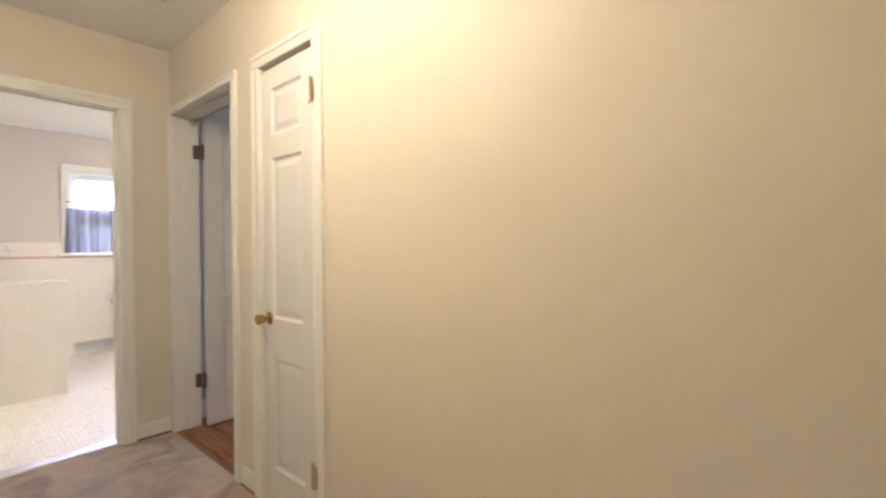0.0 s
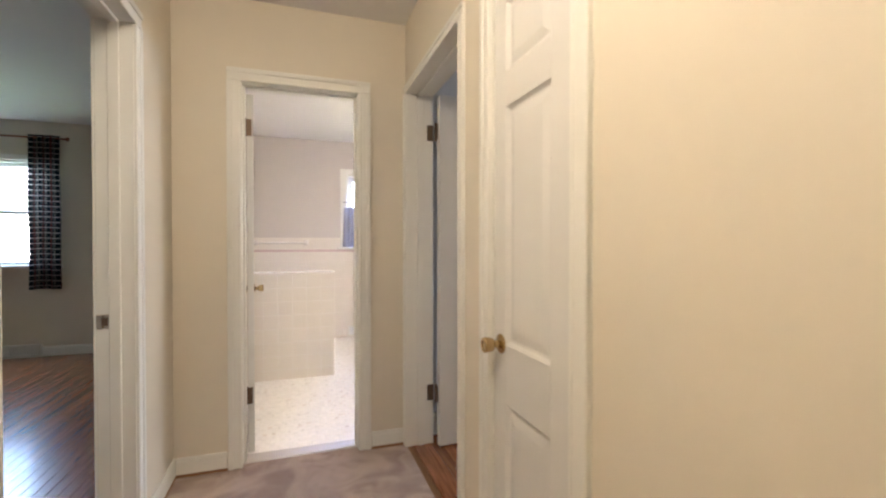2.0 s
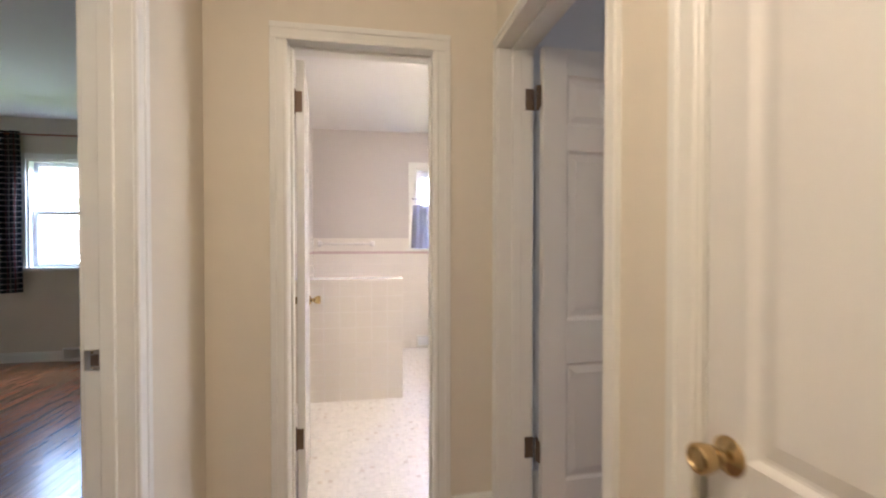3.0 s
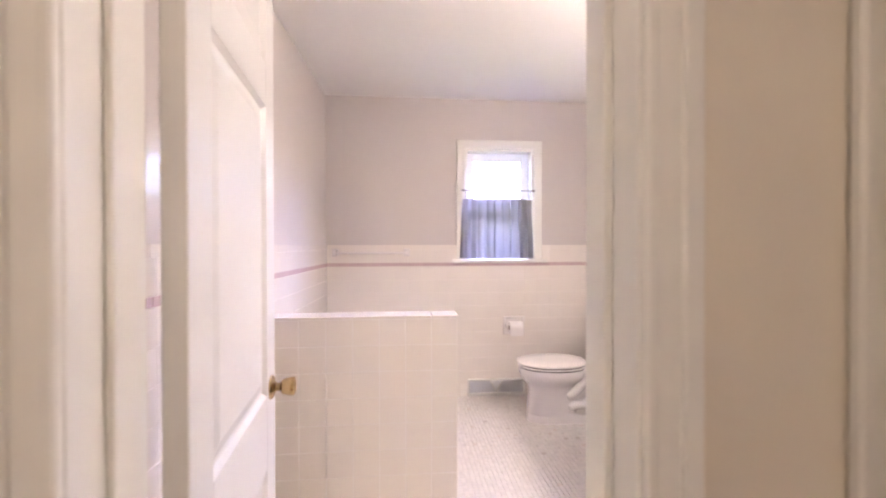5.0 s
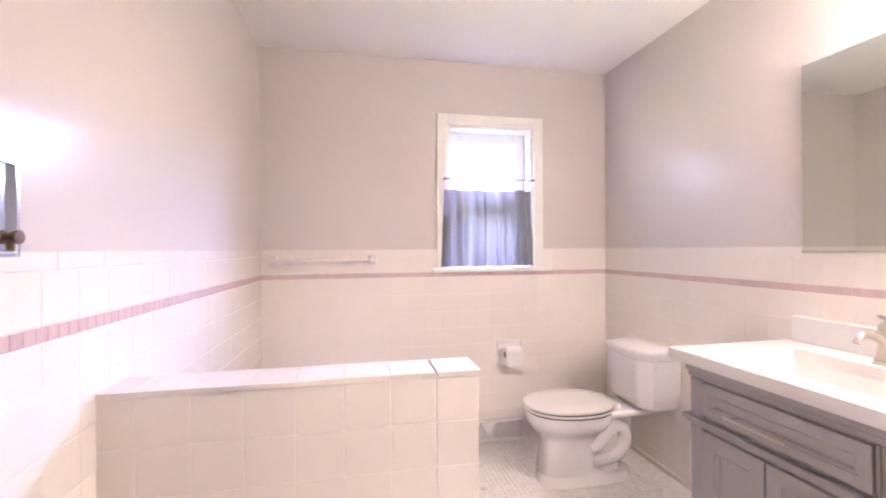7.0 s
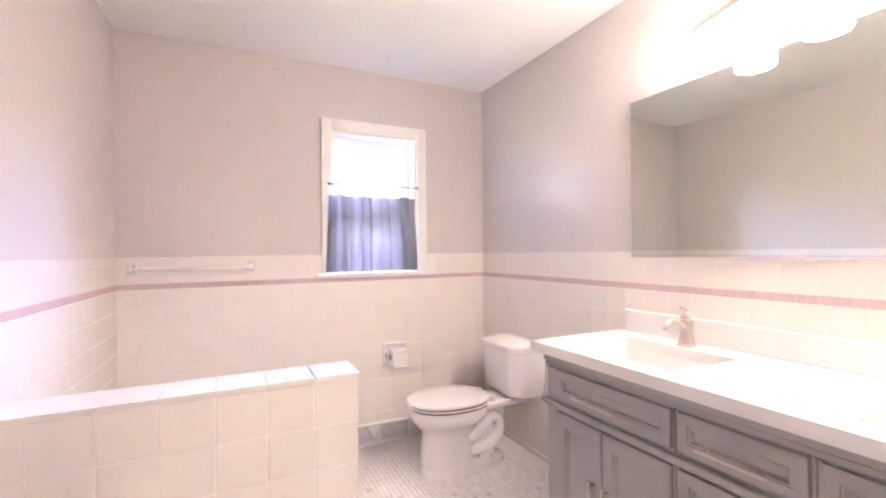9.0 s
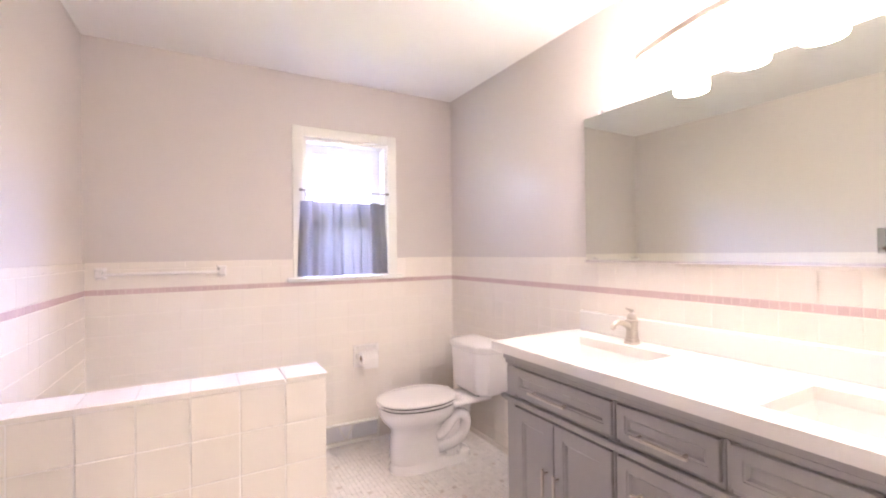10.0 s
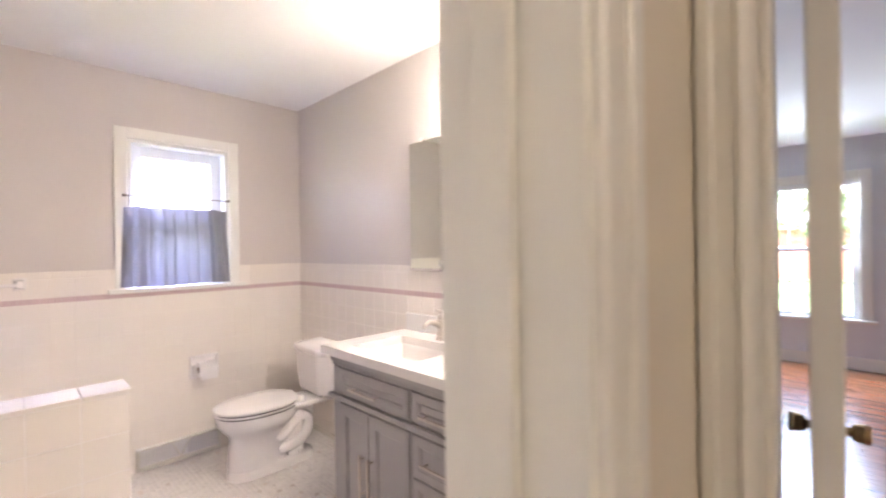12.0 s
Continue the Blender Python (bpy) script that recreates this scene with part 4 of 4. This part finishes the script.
# ---- bathroom: toilet ----
to = thing("toilet", "white two-piece porcelain toilet with closed lid", "toilet", "", pose(1.52, 2.565, 0.0))
k = 40
bm = bmesh.new()
loft(bm, [oval(0.04, 0, 0.001, 0.268, 0.112, k, 2.8), oval(0.04, 0, 0.038, 0.264, 0.109, k, 2.8), oval(0.03, 0, 0.052, 0.25, 0.104, k, 2.7), oval(-0.052, 0, 0.070, 0.174, 0.104, k, 2.6),
          oval(-0.054, 0, 0.185, 0.160, 0.101, k, 2.5), oval(-0.052, 0, 0.235, 0.160, 0.104, k, 2.4), oval(-0.044, 0, 0.268, 0.178, 0.124, k, 2.3, 1.04), oval(-0.03, 0, 0.298, 0.198, 0.158, k, 2.2, 1.16),
          oval(-0.02, 0, 0.335, 0.207, 0.180, k, 2.2, 1.26), oval(-0.02, 0, 0.365, 0.205, 0.181, k, 2.2, 1.28), oval(-0.02, 0, 0.382, 0.20, 0.176, k, 2.2, 1.27)])
put_bowl = part("bowl", bm, PORCELAIN, to, soft=True)
bm = bmesh.new()
bx(bm, (0.10, -0.115, 0.345), (0.43, 0.115, 0.379), 0.012, 3)
bx(bm, (0.08, -0.07, 0.27), (0.30, 0.07, 0.352), 0.02, 3)
part("tank_shelf", bm, PORCELAIN, to, soft=True)
for nm, z, d, g in (("seat", 0.388, 0.015, 0.0), ("lid", 0.408, 0.020, 0.004)):
    bm = bmesh.new()
    loft(bm, [oval(-0.02, 0, z, 0.205 + g, 0.184, k, 2.25, 1.28), oval(-0.02, 0, z + d * 0.35, 0.212 + g, 0.190, k, 2.25, 1.28), oval(-0.02, 0, z + d * 0.75, 0.21 + g, 0.188, k, 2.25, 1.28),
              oval(-0.02, 0, z + d, 0.195 + g, 0.174, k, 2.25, 1.28), oval(-0.02, 0, z + d + (0.004 if nm == "lid" else 0), 0.10, 0.09, k, 2.25, 1.28)])
    part(nm, bm, SEAT_WHITE, to, soft=True)
# a solid ring whose near-black colour paints the shade between bowl, seat and lid
part("seat_gap", loft(bmesh.new(), [oval(-0.02, 0, 0.3815, 0.203, 0.182, k, 2.25, 1.28), oval(-0.02, 0, 0.411, 0.203, 0.182, k, 2.25, 1.28)]), GAP_SHADE, to, "solid near-black ring painted as the shade between bowl and seat")
for y in (-0.07, 0.07):
    part("seat_hinge", box((0.175, y - 0.022, 0.378), (0.215, y + 0.022, 0.418), 0.008, 2), SEAT_WHITE, to, soft=True)


def tank_ring(z, x0, x1, w0, w1, ch):
    return [(x0, -w0 + ch, z), (x0 + ch, -w1, z), (x1, -w1, z), (x1, w1, z), (x0 + ch, w1, z), (x0, w0 - ch, z)]


bm = bmesh.new()
loft(bm, [tank_ring(0.385, 0.315, 0.49, 0.160, 0.165, 0.05), tank_ring(0.40, 0.298, 0.50, 0.175, 0.180, 0.055), tank_ring(0.50, 0.285, 0.505, 0.190, 0.194, 0.06),
          tank_ring(0.665, 0.278, 0.505, 0.200, 0.204, 0.06)])
bmesh.ops.bevel(bm, geom=[e for e in bm.edges], offset=0.007, segments=2, affect="EDGES")
part("tank", bm, PORCELAIN, to, soft=True)
bm = bmesh.new()
loft(bm, [tank_ring(0.668, 0.270, 0.508, 0.207, 0.211, 0.06), tank_ring(0.700, 0.266, 0.508, 0.210, 0.214, 0.06), tank_ring(0.708, 0.276, 0.506, 0.203, 0.207, 0.06)])
bmesh.ops.bevel(bm, geom=[e for e in bm.edges], offset=0.005, segments=2, affect="EDGES")
part("tank_lid", bm, PORCELAIN, to, soft=True)
bm = bmesh.new()
for s in (-1, 1):
    tube(bm, smooth_path([(0.04, s * 0.070, 0.185), (0.09, s * 0.076, 0.205), (0.145, s * 0.078, 0.262), (0.195, s * 0.078, 0.292), (0.240, s * 0.078, 0.270),
                          (0.248, s * 0.076, 0.215), (0.225, s * 0.074, 0.160), (0.170, s * 0.072, 0.125), (0.10, s * 0.070, 0.115), (0.05, s * 0.068, 0.110)]), 0.033, 14)
    bx(bm, (0.10, min(s * 0.05, s * 0.095), 0.045), (0.20, max(s * 0.05, s * 0.095), 0.098), 0.012, 2)
part("trapway", bm, PORCELAIN, to, "exposed curved porcelain trapway", True)
bm = bmesh.new()
bx(bm, (0.0, -0.062, 0.03), (0.235, 0.062, 0.31), 0.03, 3)
part("pedestal_back", bm, PORCELAIN, to, soft=True)
part("bolt_cap", turned(bmesh.new(), [(0.012, 0.069), (0.011, 0.080), (0.0, 0.084)], Matrix.Translation((0.18, -0.10, 0)), 14), SEAT_WHITE, to, soft=True)
part("tank_bolt", turned(bmesh.new(), [(0.007, 0.345), (0.007, 0.386)], Matrix.Translation((0.33, -0.10, 0)), 10), OLD_BRASS, to, "dark bolt under the tank")

# ---- bathroom: paper holder, towel bar, wall fittings ----
tp = thing("toilet_paper_holder", "white ceramic recessed toilet paper holder in tile", "paper holder", "", pose(1.328, 3.078, 0.585))
bm = bmesh.new()
for lo, hi in (((-0.090, -0.076), (-0.070, 0.076)), ((0.070, -0.076), (0.090, 0.076)), ((-0.070, 0.056), (0.070, 0.076)), ((-0.070, -0.076), (0.070, -0.056))):
    bx(bm, (lo[0], -0.014, lo[1]), (hi[0], 0.002, hi[1]), 0.005, 2)
part("surround", bm, PORCELAIN, tp, soft=True)
part("recess", box((-0.070, -0.003, -0.056), (0.070, 0.0015, 0.056)), PORCELAIN, tp)
for s in (-1, 1):
    part("post", box((s * 0.067 - 0.009, -0.052, -0.016), (s * 0.067 + 0.009, -0.010, 0.016), 0.006, 2), PORCELAIN, tp, soft=True)
roll = thing("toilet_paper_roll", "white toilet paper roll on its holder", "paper roll", "", pose(1.330, 3.030, 0.572))
ax = Matrix.Rotation(radians(90), 4, "Y")
part("paper", turned(bmesh.new(), [(0.021, -0.052), (0.050, -0.052), (0.051, -0.048), (0.051, 0.048), (0.050, 0.052), (0.021, 0.052)], ax, 32), PAPER, roll, soft=True)
part("core", turned(bmesh.new(), [(0.020, -0.0535), (0.0205, 0.0535)], ax, 24), CARD, roll, "dark cardboard core")
part("loose_sheet", box((-0.050, -0.052, -0.060), (0.050, -0.0505, -0.005)), PAPER, roll)

tb = thing("towel_bar", "white ceramic towel bar on the back wall", "towel bar", "", pose(0.155, 3.078, 1.196))
part("bar", tube(bmesh.new(), [(-0.28, -0.056, -0.004), (0.28, -0.056, -0.004)], 0.009, 14), PORCELAIN, tb, soft=True)
for s in (-1, 1):
    bm = bmesh.new()
    bx(bm, (s * 0.285 - 0.026, -0.014, -0.032), (s * 0.285 + 0.026, 0.002, 0.032), 0.006, 2)
    loft(bm, [[(s * 0.285 + a * w, y, b * h + dz) for a, b in ((-1, -1), (1, -1), (1, 1), (-1, 1))] for y, w, h, dz in ((-0.012, 0.020, 0.024, 0), (-0.035, 0.013, 0.017, 0), (-0.074, 0.013, 0.018, 0.0))])
    part("post", bm, PORCELAIN, tb)

ob = thing("chrome_wall_box", "small chrome recessed wall box with two valves", "wall box", "", SKEW @ pose(-0.209, 1.215, 1.245))
bm = bmesh.new()
bx(bm, (0.0, -0.072, 0.0), (0.014, -0.064, 0.172), 0.001), bx(bm, (0.0, 0.064, 0.0), (0.014, 0.072, 0.172), 0.001)
bx(bm, (0.0, -0.064, 0.164), (0.014, 0.064, 0.172), 0.001), bx(bm, (0.0, -0.064, 0.0), (0.014, 0.064, 0.008), 0.001)
part("rim", bm, CHROME, ob)
part("back", box((0.0, -0.064, 0.008), (0.004, 0.064, 0.164)), CHROME, ob)
for y in (-0.03, 0.03):
    bm = bmesh.new()
    turned(bm, [(0.013, 0.004), (0.012, 0.018), (0.008, 0.020), (0.008, 0.034), (0.012, 0.036), (0.012, 0.042), (0.0, 0.043)], Matrix.Translation((0, y, 0.035)) @ Matrix.Rotation(radians(90), 4, "Y"), 14)
    tube(bm, [(0.028, y, 0.035), (0.032, y - 0.006, 0.012)], 0.006, 8)
    part("valve", bm, OLD_BRASS, ob, "dark metal valve", True)

br = thing("ceramic_bracket", "white ceramic towel bracket beside the bathroom door", "bracket", "", pose(0.96, 0.134, 1.02))
bm = bmesh.new()
bx(bm, (-0.045, 0.0, -0.05), (0.055, 0.014, 0.06), 0.006, 2)
loft(bm, [[(x0, y, z0), (x1, y, z0), (x1, y, z1), (x0, y, z1)] for y, x0, x1, z0, z1 in ((0.012, -0.03, 0.045, -0.04, 0.05), (0.07, -0.02, 0.03, -0.02, 0.03), (0.13, -0.015, 0.025, -0.015, 0.02))])
bx(bm, (-0.075, 0.112, -0.026), (0.075, 0.156, 0.022), 0.012, 3)
part("body", bm, PORCELAIN, br, soft=True)


# ---- outside ----
setting("ground", box((-120, 3.6, -0.95), (120, 160, -0.8)), LAWN, "flat green lawn around the house", "ground")
setting("ground_east", box((7.2, -120, -0.952), (120, 3.6, -0.802)), LAWN, "flat green lawn beside the house", "ground")
setting("ground_rest", box((-120, -120, -0.954), (7.2, 3.6, -0.804)), LAWN, "flat green lawn behind the house", "ground")


def house(m, w, d, h, wall_mat, label, opens):
    root = thing("neighbour_house", label, "house", "neighbouring houses", m)
    part("wall", box((-w / 2, 0, 0), (w / 2, d, h)), wall_mat, root)
    bm = bmesh.new()
    loft(bm, [[(x, -0.4, h), (x, d + 0.4, h), (x, d / 2, h + d * 0.32)] for x in (-w / 2 - 0.3, w / 2 + 0.3)])
    part("roof", bm, ROOFING, root)
    for x, z, ww, hh in opens:
        win = part("window", box((x - ww / 2 - 0.08, -0.04, z - 0.08), (x + ww / 2 + 0.08, -0.001, z + hh + 0.08), 0.01), VINYL, root)
        for s in (-1, 1):
            part("pane", box((x + s * ww / 4 - ww / 4 + 0.03, -0.05, z + 0.03), (x + s * ww / 4 + ww / 4 - 0.03, -0.042, z + hh - 0.03)), DARK_PANE, win)
    return root


house(pose(-10.5, 15.0, -0.8), 12, 7, 3.5, SIDING, "white sided single-storey house across the lawn", ((0.9, 1.6, 1.4, 0.9), (-3.4, 1.6, 1.4, 0.9), (4.2, 1.6, 1.2, 0.9)))
house(pose(34, 2.5, -0.8, 0, 0, -90), 14, 8, 3.0, BRICK, "red brick single-storey house across the street", ((-3, 1.0, 1.6, 1.2), (3, 1.0, 1.6, 1.2)))


def tree(m, height, spread, seed, leaves=2600):
    rnd = random.Random(seed)
    root = thing("tree", "leafy green garden tree behind the window", "tree", "garden trees", m)
    bm = bmesh.new()
    tube(bm, smooth_path([(0, 0, 0), (0.05, 0.02, height * 0.25), (-0.04, 0.05, height * 0.55), (0.05, 0, height * 0.85)], 4), [0.16 - 0.011 * i for i in range(13)], 9)
    tips = []
    for i in range(11):
        a, z = rnd.uniform(0, 6.28), height * rnd.uniform(0.3, 0.8)
        r = spread * rnd.uniform(0.5, 1.0)
        end = (r * math.cos(a), r * math.sin(a), z + height * rnd.uniform(0.08, 0.25))
        tube(bm, [(0, 0, z), (end[0] * 0.5, end[1] * 0.5, z + 0.6 * (end[2] - z)), end], [0.06, 0.04, 0.012], 6)
        tips += [Vector(end), Vector((end[0] * 0.6, end[1] * 0.6, z + 0.7 * (end[2] - z)))]
    part("trunk", bm, BARK, root)
    verts, faces = [], []
    for _ in range(leaves):
        c = rnd.choice(tips) + Vector((rnd.gauss(0, 0.4), rnd.gauss(0, 0.4), rnd.gauss(0, 0.33)))
        e = Euler((rnd.uniform(0, 6), rnd.uniform(0, 6), rnd.uniform(0, 6))).to_matrix()
        s = rnd.uniform(0.07, 0.14)
        b = len(verts)
        verts += [c + e @ Vector(v) * s for v in ((-1, 0, 0), (0, -0.5, 0.1), (1, 0, 0), (0, 0.5, 0.1))]
        faces.append((b, b + 1, b + 2, b + 3))
    me = bpy.data.meshes.new("crown")
    me.from_pydata(verts, [], faces)
    me.materials.append(LEAF)
    cr = new("crown", me)
    cr.parent = root
    return root


tree(pose(-14.5, 26.0, -0.8), 8.5, 3.4, 1)
tree(pose(18.0, 2.6, -0.8), 6.0, 2.2, 2)
tree(pose(22.0, 0.2, -0.8), 6.5, 2.4, 4)


# ---- tiles and boards ----
def tile_mesh(name, w, h, d=0.008, bev=0.0011, mat=TILE, side=1.0):
    """A tile facing -y with softened front edges, its middle at the origin, its back at y = 0."""
    rings = [[(x * (w / 2 - i * side), -y, z * (h / 2 - i)) for x, z in ((-1, -1), (1, -1), (1, 1), (-1, 1))] for i, y in ((0, 0), (0, d - bev), (bev, d))]
    verts = [v for r in rings for v in r]
    faces = [(a * 4 + i, a * 4 + (i + 1) % 4, a * 4 + 4 + (i + 1) % 4, a * 4 + 4 + i) for a in (0, 1) for i in range(4)] + [(8, 9, 10, 11)]
    me = bpy.data.meshes.new(name)
    me.from_pydata(verts, [], faces)
    me.materials.append(mat)
    me.update()
    return me


MESHES = {}


def lay(name, parent, w, h, m, mat=TILE, d=0.008, side=1.0):
    key = (name, round(w, 4), round(h, 4), d, side)
    if key not in MESHES:
        MESHES[key] = tile_mesh(name, w, h, d, mat=mat, side=side)
    ob = new(name, MESHES[key])
    ob.parent = parent
    ob.matrix_basis = m
    return ob


P, J = 0.1085, 0.0013
rnd = random.Random(11)


def tiled(parent, spot, length, skip, joint=0.0003, side=0.25):
    """Wainscot of square tiles in straight joints, with a pink liner and a cap; spot(a, z) gives a tile's pose."""
    n = math.ceil(length / P)
    for c in range(n):
        a0, a1 = c * P, min((c + 1) * P, length)
        if a1 - a0 < 0.02:
            continue
        a, w = (a0 + a1) / 2, a1 - a0 - joint
        rows = [(1.112 + 0.105 / 2, 0.105 - J, "tile")] + [(1.080 - P * (r + 0.5), P - 0.0028, "tile") for r in range(10)]
        for z, h, nm in rows:
            z0 = z - h / 2
            if z0 < 0:
                h, z = h + z0, z - z0 / 2
            if not skip(a, z):
                tilt = pose(0, 0, 0, rnd.gauss(0, 0.09), 0, rnd.gauss(0, 0.07))
                lay(nm, parent, w, round(h, 4), spot(a, z) @ tilt, side=side)
    n = math.ceil(length / (P * 1.42))
    for c in range(n):
        a0, a1 = c * P * 1.42, min((c + 1) * P * 1.42, length)
        if a1 - a0 > 0.02:
            lay("cap_tile", parent, a1 - a0 - J, 0.036, spot((a0 + a1) / 2, 1.237), d=0.010)
    step = 0.0302
    n = math.ceil(length / step)
    for c in range(n):
        a0, a1 = c * step, min((c + 1) * step, length)
        if a1 - a0 > 0.01:
            lay("liner_tile", parent, a1 - a0 - 0.0012, 0.0295, spot((a0 + a1) / 2, 1.096), PINK, d=0.0085)


def grout_back(name, lo, hi):
    return setting(name, box(lo, hi), WALL_GROUT, "pale grout bed behind wall tiles", "grout")


# back wall, left and right of the window below the sill line
grout_back("trim_grout_back", (-0.2085, 3.0791, -0.01), (2.0385, 3.0905, 1.105))
grout_back("trim_grout_back_left", (-0.2085, 3.0791, 1.105), (0.845, 3.0905, 1.254))
grout_back("trim_grout_back_right", (1.575, 3.0791, 1.105), (2.0385, 3.0905, 1.254))
grout_back("trim_grout_left", (-0.2105, 0.150, -0.01), (-0.1991, 3.0791, 1.254)).matrix_basis = SKEW
grout_back("trim_grout_right", (2.0291, 0.136, -0.01), (2.0405, 3.0791, 1.254))
tiled(WBB, lambda a, z: pose(-0.2055 + a, 3.0857, z), 2.241, lambda a, z: (0.83 < a - 0.2055 < 1.59 and z > 1.105) or (0.92 < a - 0.2055 < 1.39 and z < 0.10))
for ob in [o for o in WBB.children if o.name.startswith(("cap_tile", "liner_tile")) and 0.80 < o.location.x < 1.60]:
    if ob.name.startswith("cap_tile") or 0.85 < ob.location.x < 1.57:
        if not (ob.name.startswith("liner_tile") and ob.location.z < 1.1):
            bpy.data.objects.remove(ob)
tiled(WBR, lambda a, z: pose(2.0357, 3.077 - a, z, 0, 0, -90), 2.94, lambda a, z: a > 1.33 and z < 0.84, J, 1.0)
tiled(WBL, lambda a, z: pose(-0.2057, 3.077 - a, z, 0, 0, 90), 2.94, lambda a, z: False)

setting("trim_floor_cove", box((2.016, 1.80, -0.003), (2.0285, 3.070, 0.034), 0.005), TILE, "narrow cream tile cove along the floor", "trim")

# half wall: front, end and cap
HP = 0.1185
for c in range(8):
    x1 = 0.656 - HP * c
    x0 = max(x1 - HP, -0.252)
    for r in range(8):
        z1 = 0.916 - HP * r
        z0 = max(z1 - HP, 0.0)
        if z1 - z0 > 0.01 and x1 - x0 > 0.01:
            lay("tile", HALF, x1 - x0 - 0.003, z1 - z0 - 0.003, pose((x0 + x1) / 2, HY0, (z0 + z1) / 2, rnd.gauss(0, 0.25), 0, rnd.gauss(0, 0.25)))
            lay("tile", HALF, x1 - x0 - 0.003, z1 - z0 - 0.003, pose((x0 + x1) / 2, HY1, (z0 + z1) / 2, 0, 0, 180))
    lay("cap_tile", HALF, x1 - x0 - 0.0004, 0.140, pose((x0 + x1) / 2 + (0.004 if c == 0 else 0), (HY0 + HY1) / 2, HZ, -90, 0, 0), d=0.012)
for r in range(8):
    z1 = 0.916 - HP * r
    z0 = max(z1 - HP, 0.0)
    if z1 - z0 > 0.01:
        lay("tile", HALF, 0.120, z1 - z0 - 0.003, pose(HX1, (HY0 + HY1) / 2, (z0 + z1) / 2, 0, 0, 90))

# mosaic floor: real small tiles in one sheet
verts, faces, tan = [], [], []
step, gap, bev = 0.0262, 0.0024, 0.0012
for i in range(int(2.38 / step) + 1):
    for j in range(int(2.96 / step) + 1):
        x, y = -0.335 + i * step, 0.135 + j * step
        z = rnd.gauss(0, 0.00025)
        if 0.72 < x < 1.17 and 1.62 < y < 2.04:
            ob = lay("floor_tile", BATH_FLOOR, step - gap, step - gap, pose(x + (step - gap) / 2, y + (step - gap) / 2, z - 0.0034, -90), MOSAIC_PIECE, d=0.0034)
            continue
        tan += [int(rnd.random() < 0.02)] * 9
        b = len(verts)
        for inset, zz in ((0.0, -0.0034), (0.0, z - 0.0008), (bev, z)):
            verts += [(x + inset, y + inset, zz), (x + step - gap - inset, y + inset, zz), (x + step - gap - inset, y + step - gap - inset, zz), (x + inset, y + step - gap - inset, zz)]
        faces += [(b + a * 4 + q, b + a * 4 + (q + 1) % 4, b + a * 4 + 4 + (q + 1) % 4, b + a * 4 + 4 + q) for a in (0, 1) for q in range(4)] + [(b + 8, b + 9, b + 10, b + 11)]
me = bpy.data.meshes.new("mosaic_tiles")
me.from_pydata(verts, [], faces)
me.materials.append(MOSAIC)
me.materials.append(MOSAIC_TAN)
me.polygons.foreach_set("material_index", tan)
mosaic = new("mosaic_tiles", me)
mosaic.parent = BATH_FLOOR
tagged(mosaic, "small pale square mosaic floor tiles", kind="stuff")


def board_mesh(length, w=0.0575, d=0.012):
    key = ("board", round(length, 2))
    if key not in MESHES:
        rings = [[(x * (w / 2 - 0.0004 - i), y * (length / 2 - 0.0005 - i), zz) for x, y in ((-1, -1), (1, -1), (1, 1), (-1, 1))] for i, zz in ((0, -d), (0, -0.0008), (0.0008, 0.0))]
        vs = [v for r in rings for v in r]
        fs = [(a * 4 + i, a * 4 + (i + 1) % 4, a * 4 + 4 + (i + 1) % 4, a * 4 + 4 + i) for a in (0, 1) for i in range(4)] + [(8, 9, 10, 11)]
        me = bpy.data.meshes.new("board")
        me.from_pydata(vs, [], fs)
        me.materials.append(WOOD)
        MESHES[key] = me
    return MESHES[key]


def boards(parent, x0, x1, y0, y1, limit, near):
    """Oak strips along y with staggered ends; single boards in the part near the doorway, the rest in one mesh."""
    rest_v, rest_f = [], []
    made = 0
    x = x0
    while x < x1 - 0.02:
        y = y0 - rnd.uniform(0, 0.8)
        while y < y1:
            length = rnd.choice((0.6, 0.8, 1.0, 1.2, 1.4))
            cy = y + length / 2
            if y + length > y0 and x + 0.0575 <= x1 + 0.06:
                if y < y0 or y + length > y1:
                    a, b = max(y, y0), min(y + length, y1)
                    cut = round(b - a, 2)
                    cy, ln = (a + b) / 2, cut
                else:
                    ln = length
                if ln > 0.03:
                    me = board_mesh(ln)
                    if made < limit and near(x, cy):
                        ob = new("board", me)
                        ob.parent = parent
                        ob.matrix_basis = pose(x + 0.02875, cy, rnd.gauss(0, 0.0001))
                        made += 1
                    else:
                        b0 = len(rest_v)
                        rest_v += [(v.co.x + x + 0.02875, v.co.y + cy, v.co.z) for v in me.vertices]
                        rest_f += [tuple(b0 + q for q in f.vertices) for f in me.polygons]
            y += length
        x += 0.0575
    if rest_v:
        me = bpy.data.meshes.new("far_boards")
        me.from_pydata(rest_v, [], rest_f)
        me.materials.append(WOOD)
        ob = new("far_boards", me)
        ob.parent = parent
        tagged(ob, "red-brown oak floor strips", kind="stuff")


boards(BED_FLOOR, -4.4, -0.385, -2.6, 3.15, 290, lambda x, y: -3.4 < x and y > 0.2)
boards(LIV_FLOOR, 1.094, 2.14, -4.6, 0.07, 120, lambda x, y: -1.9 < y)
boards(LIV_FLOOR, 2.165, 6.7, -4.6, 2.5, 0, lambda x, y: False)
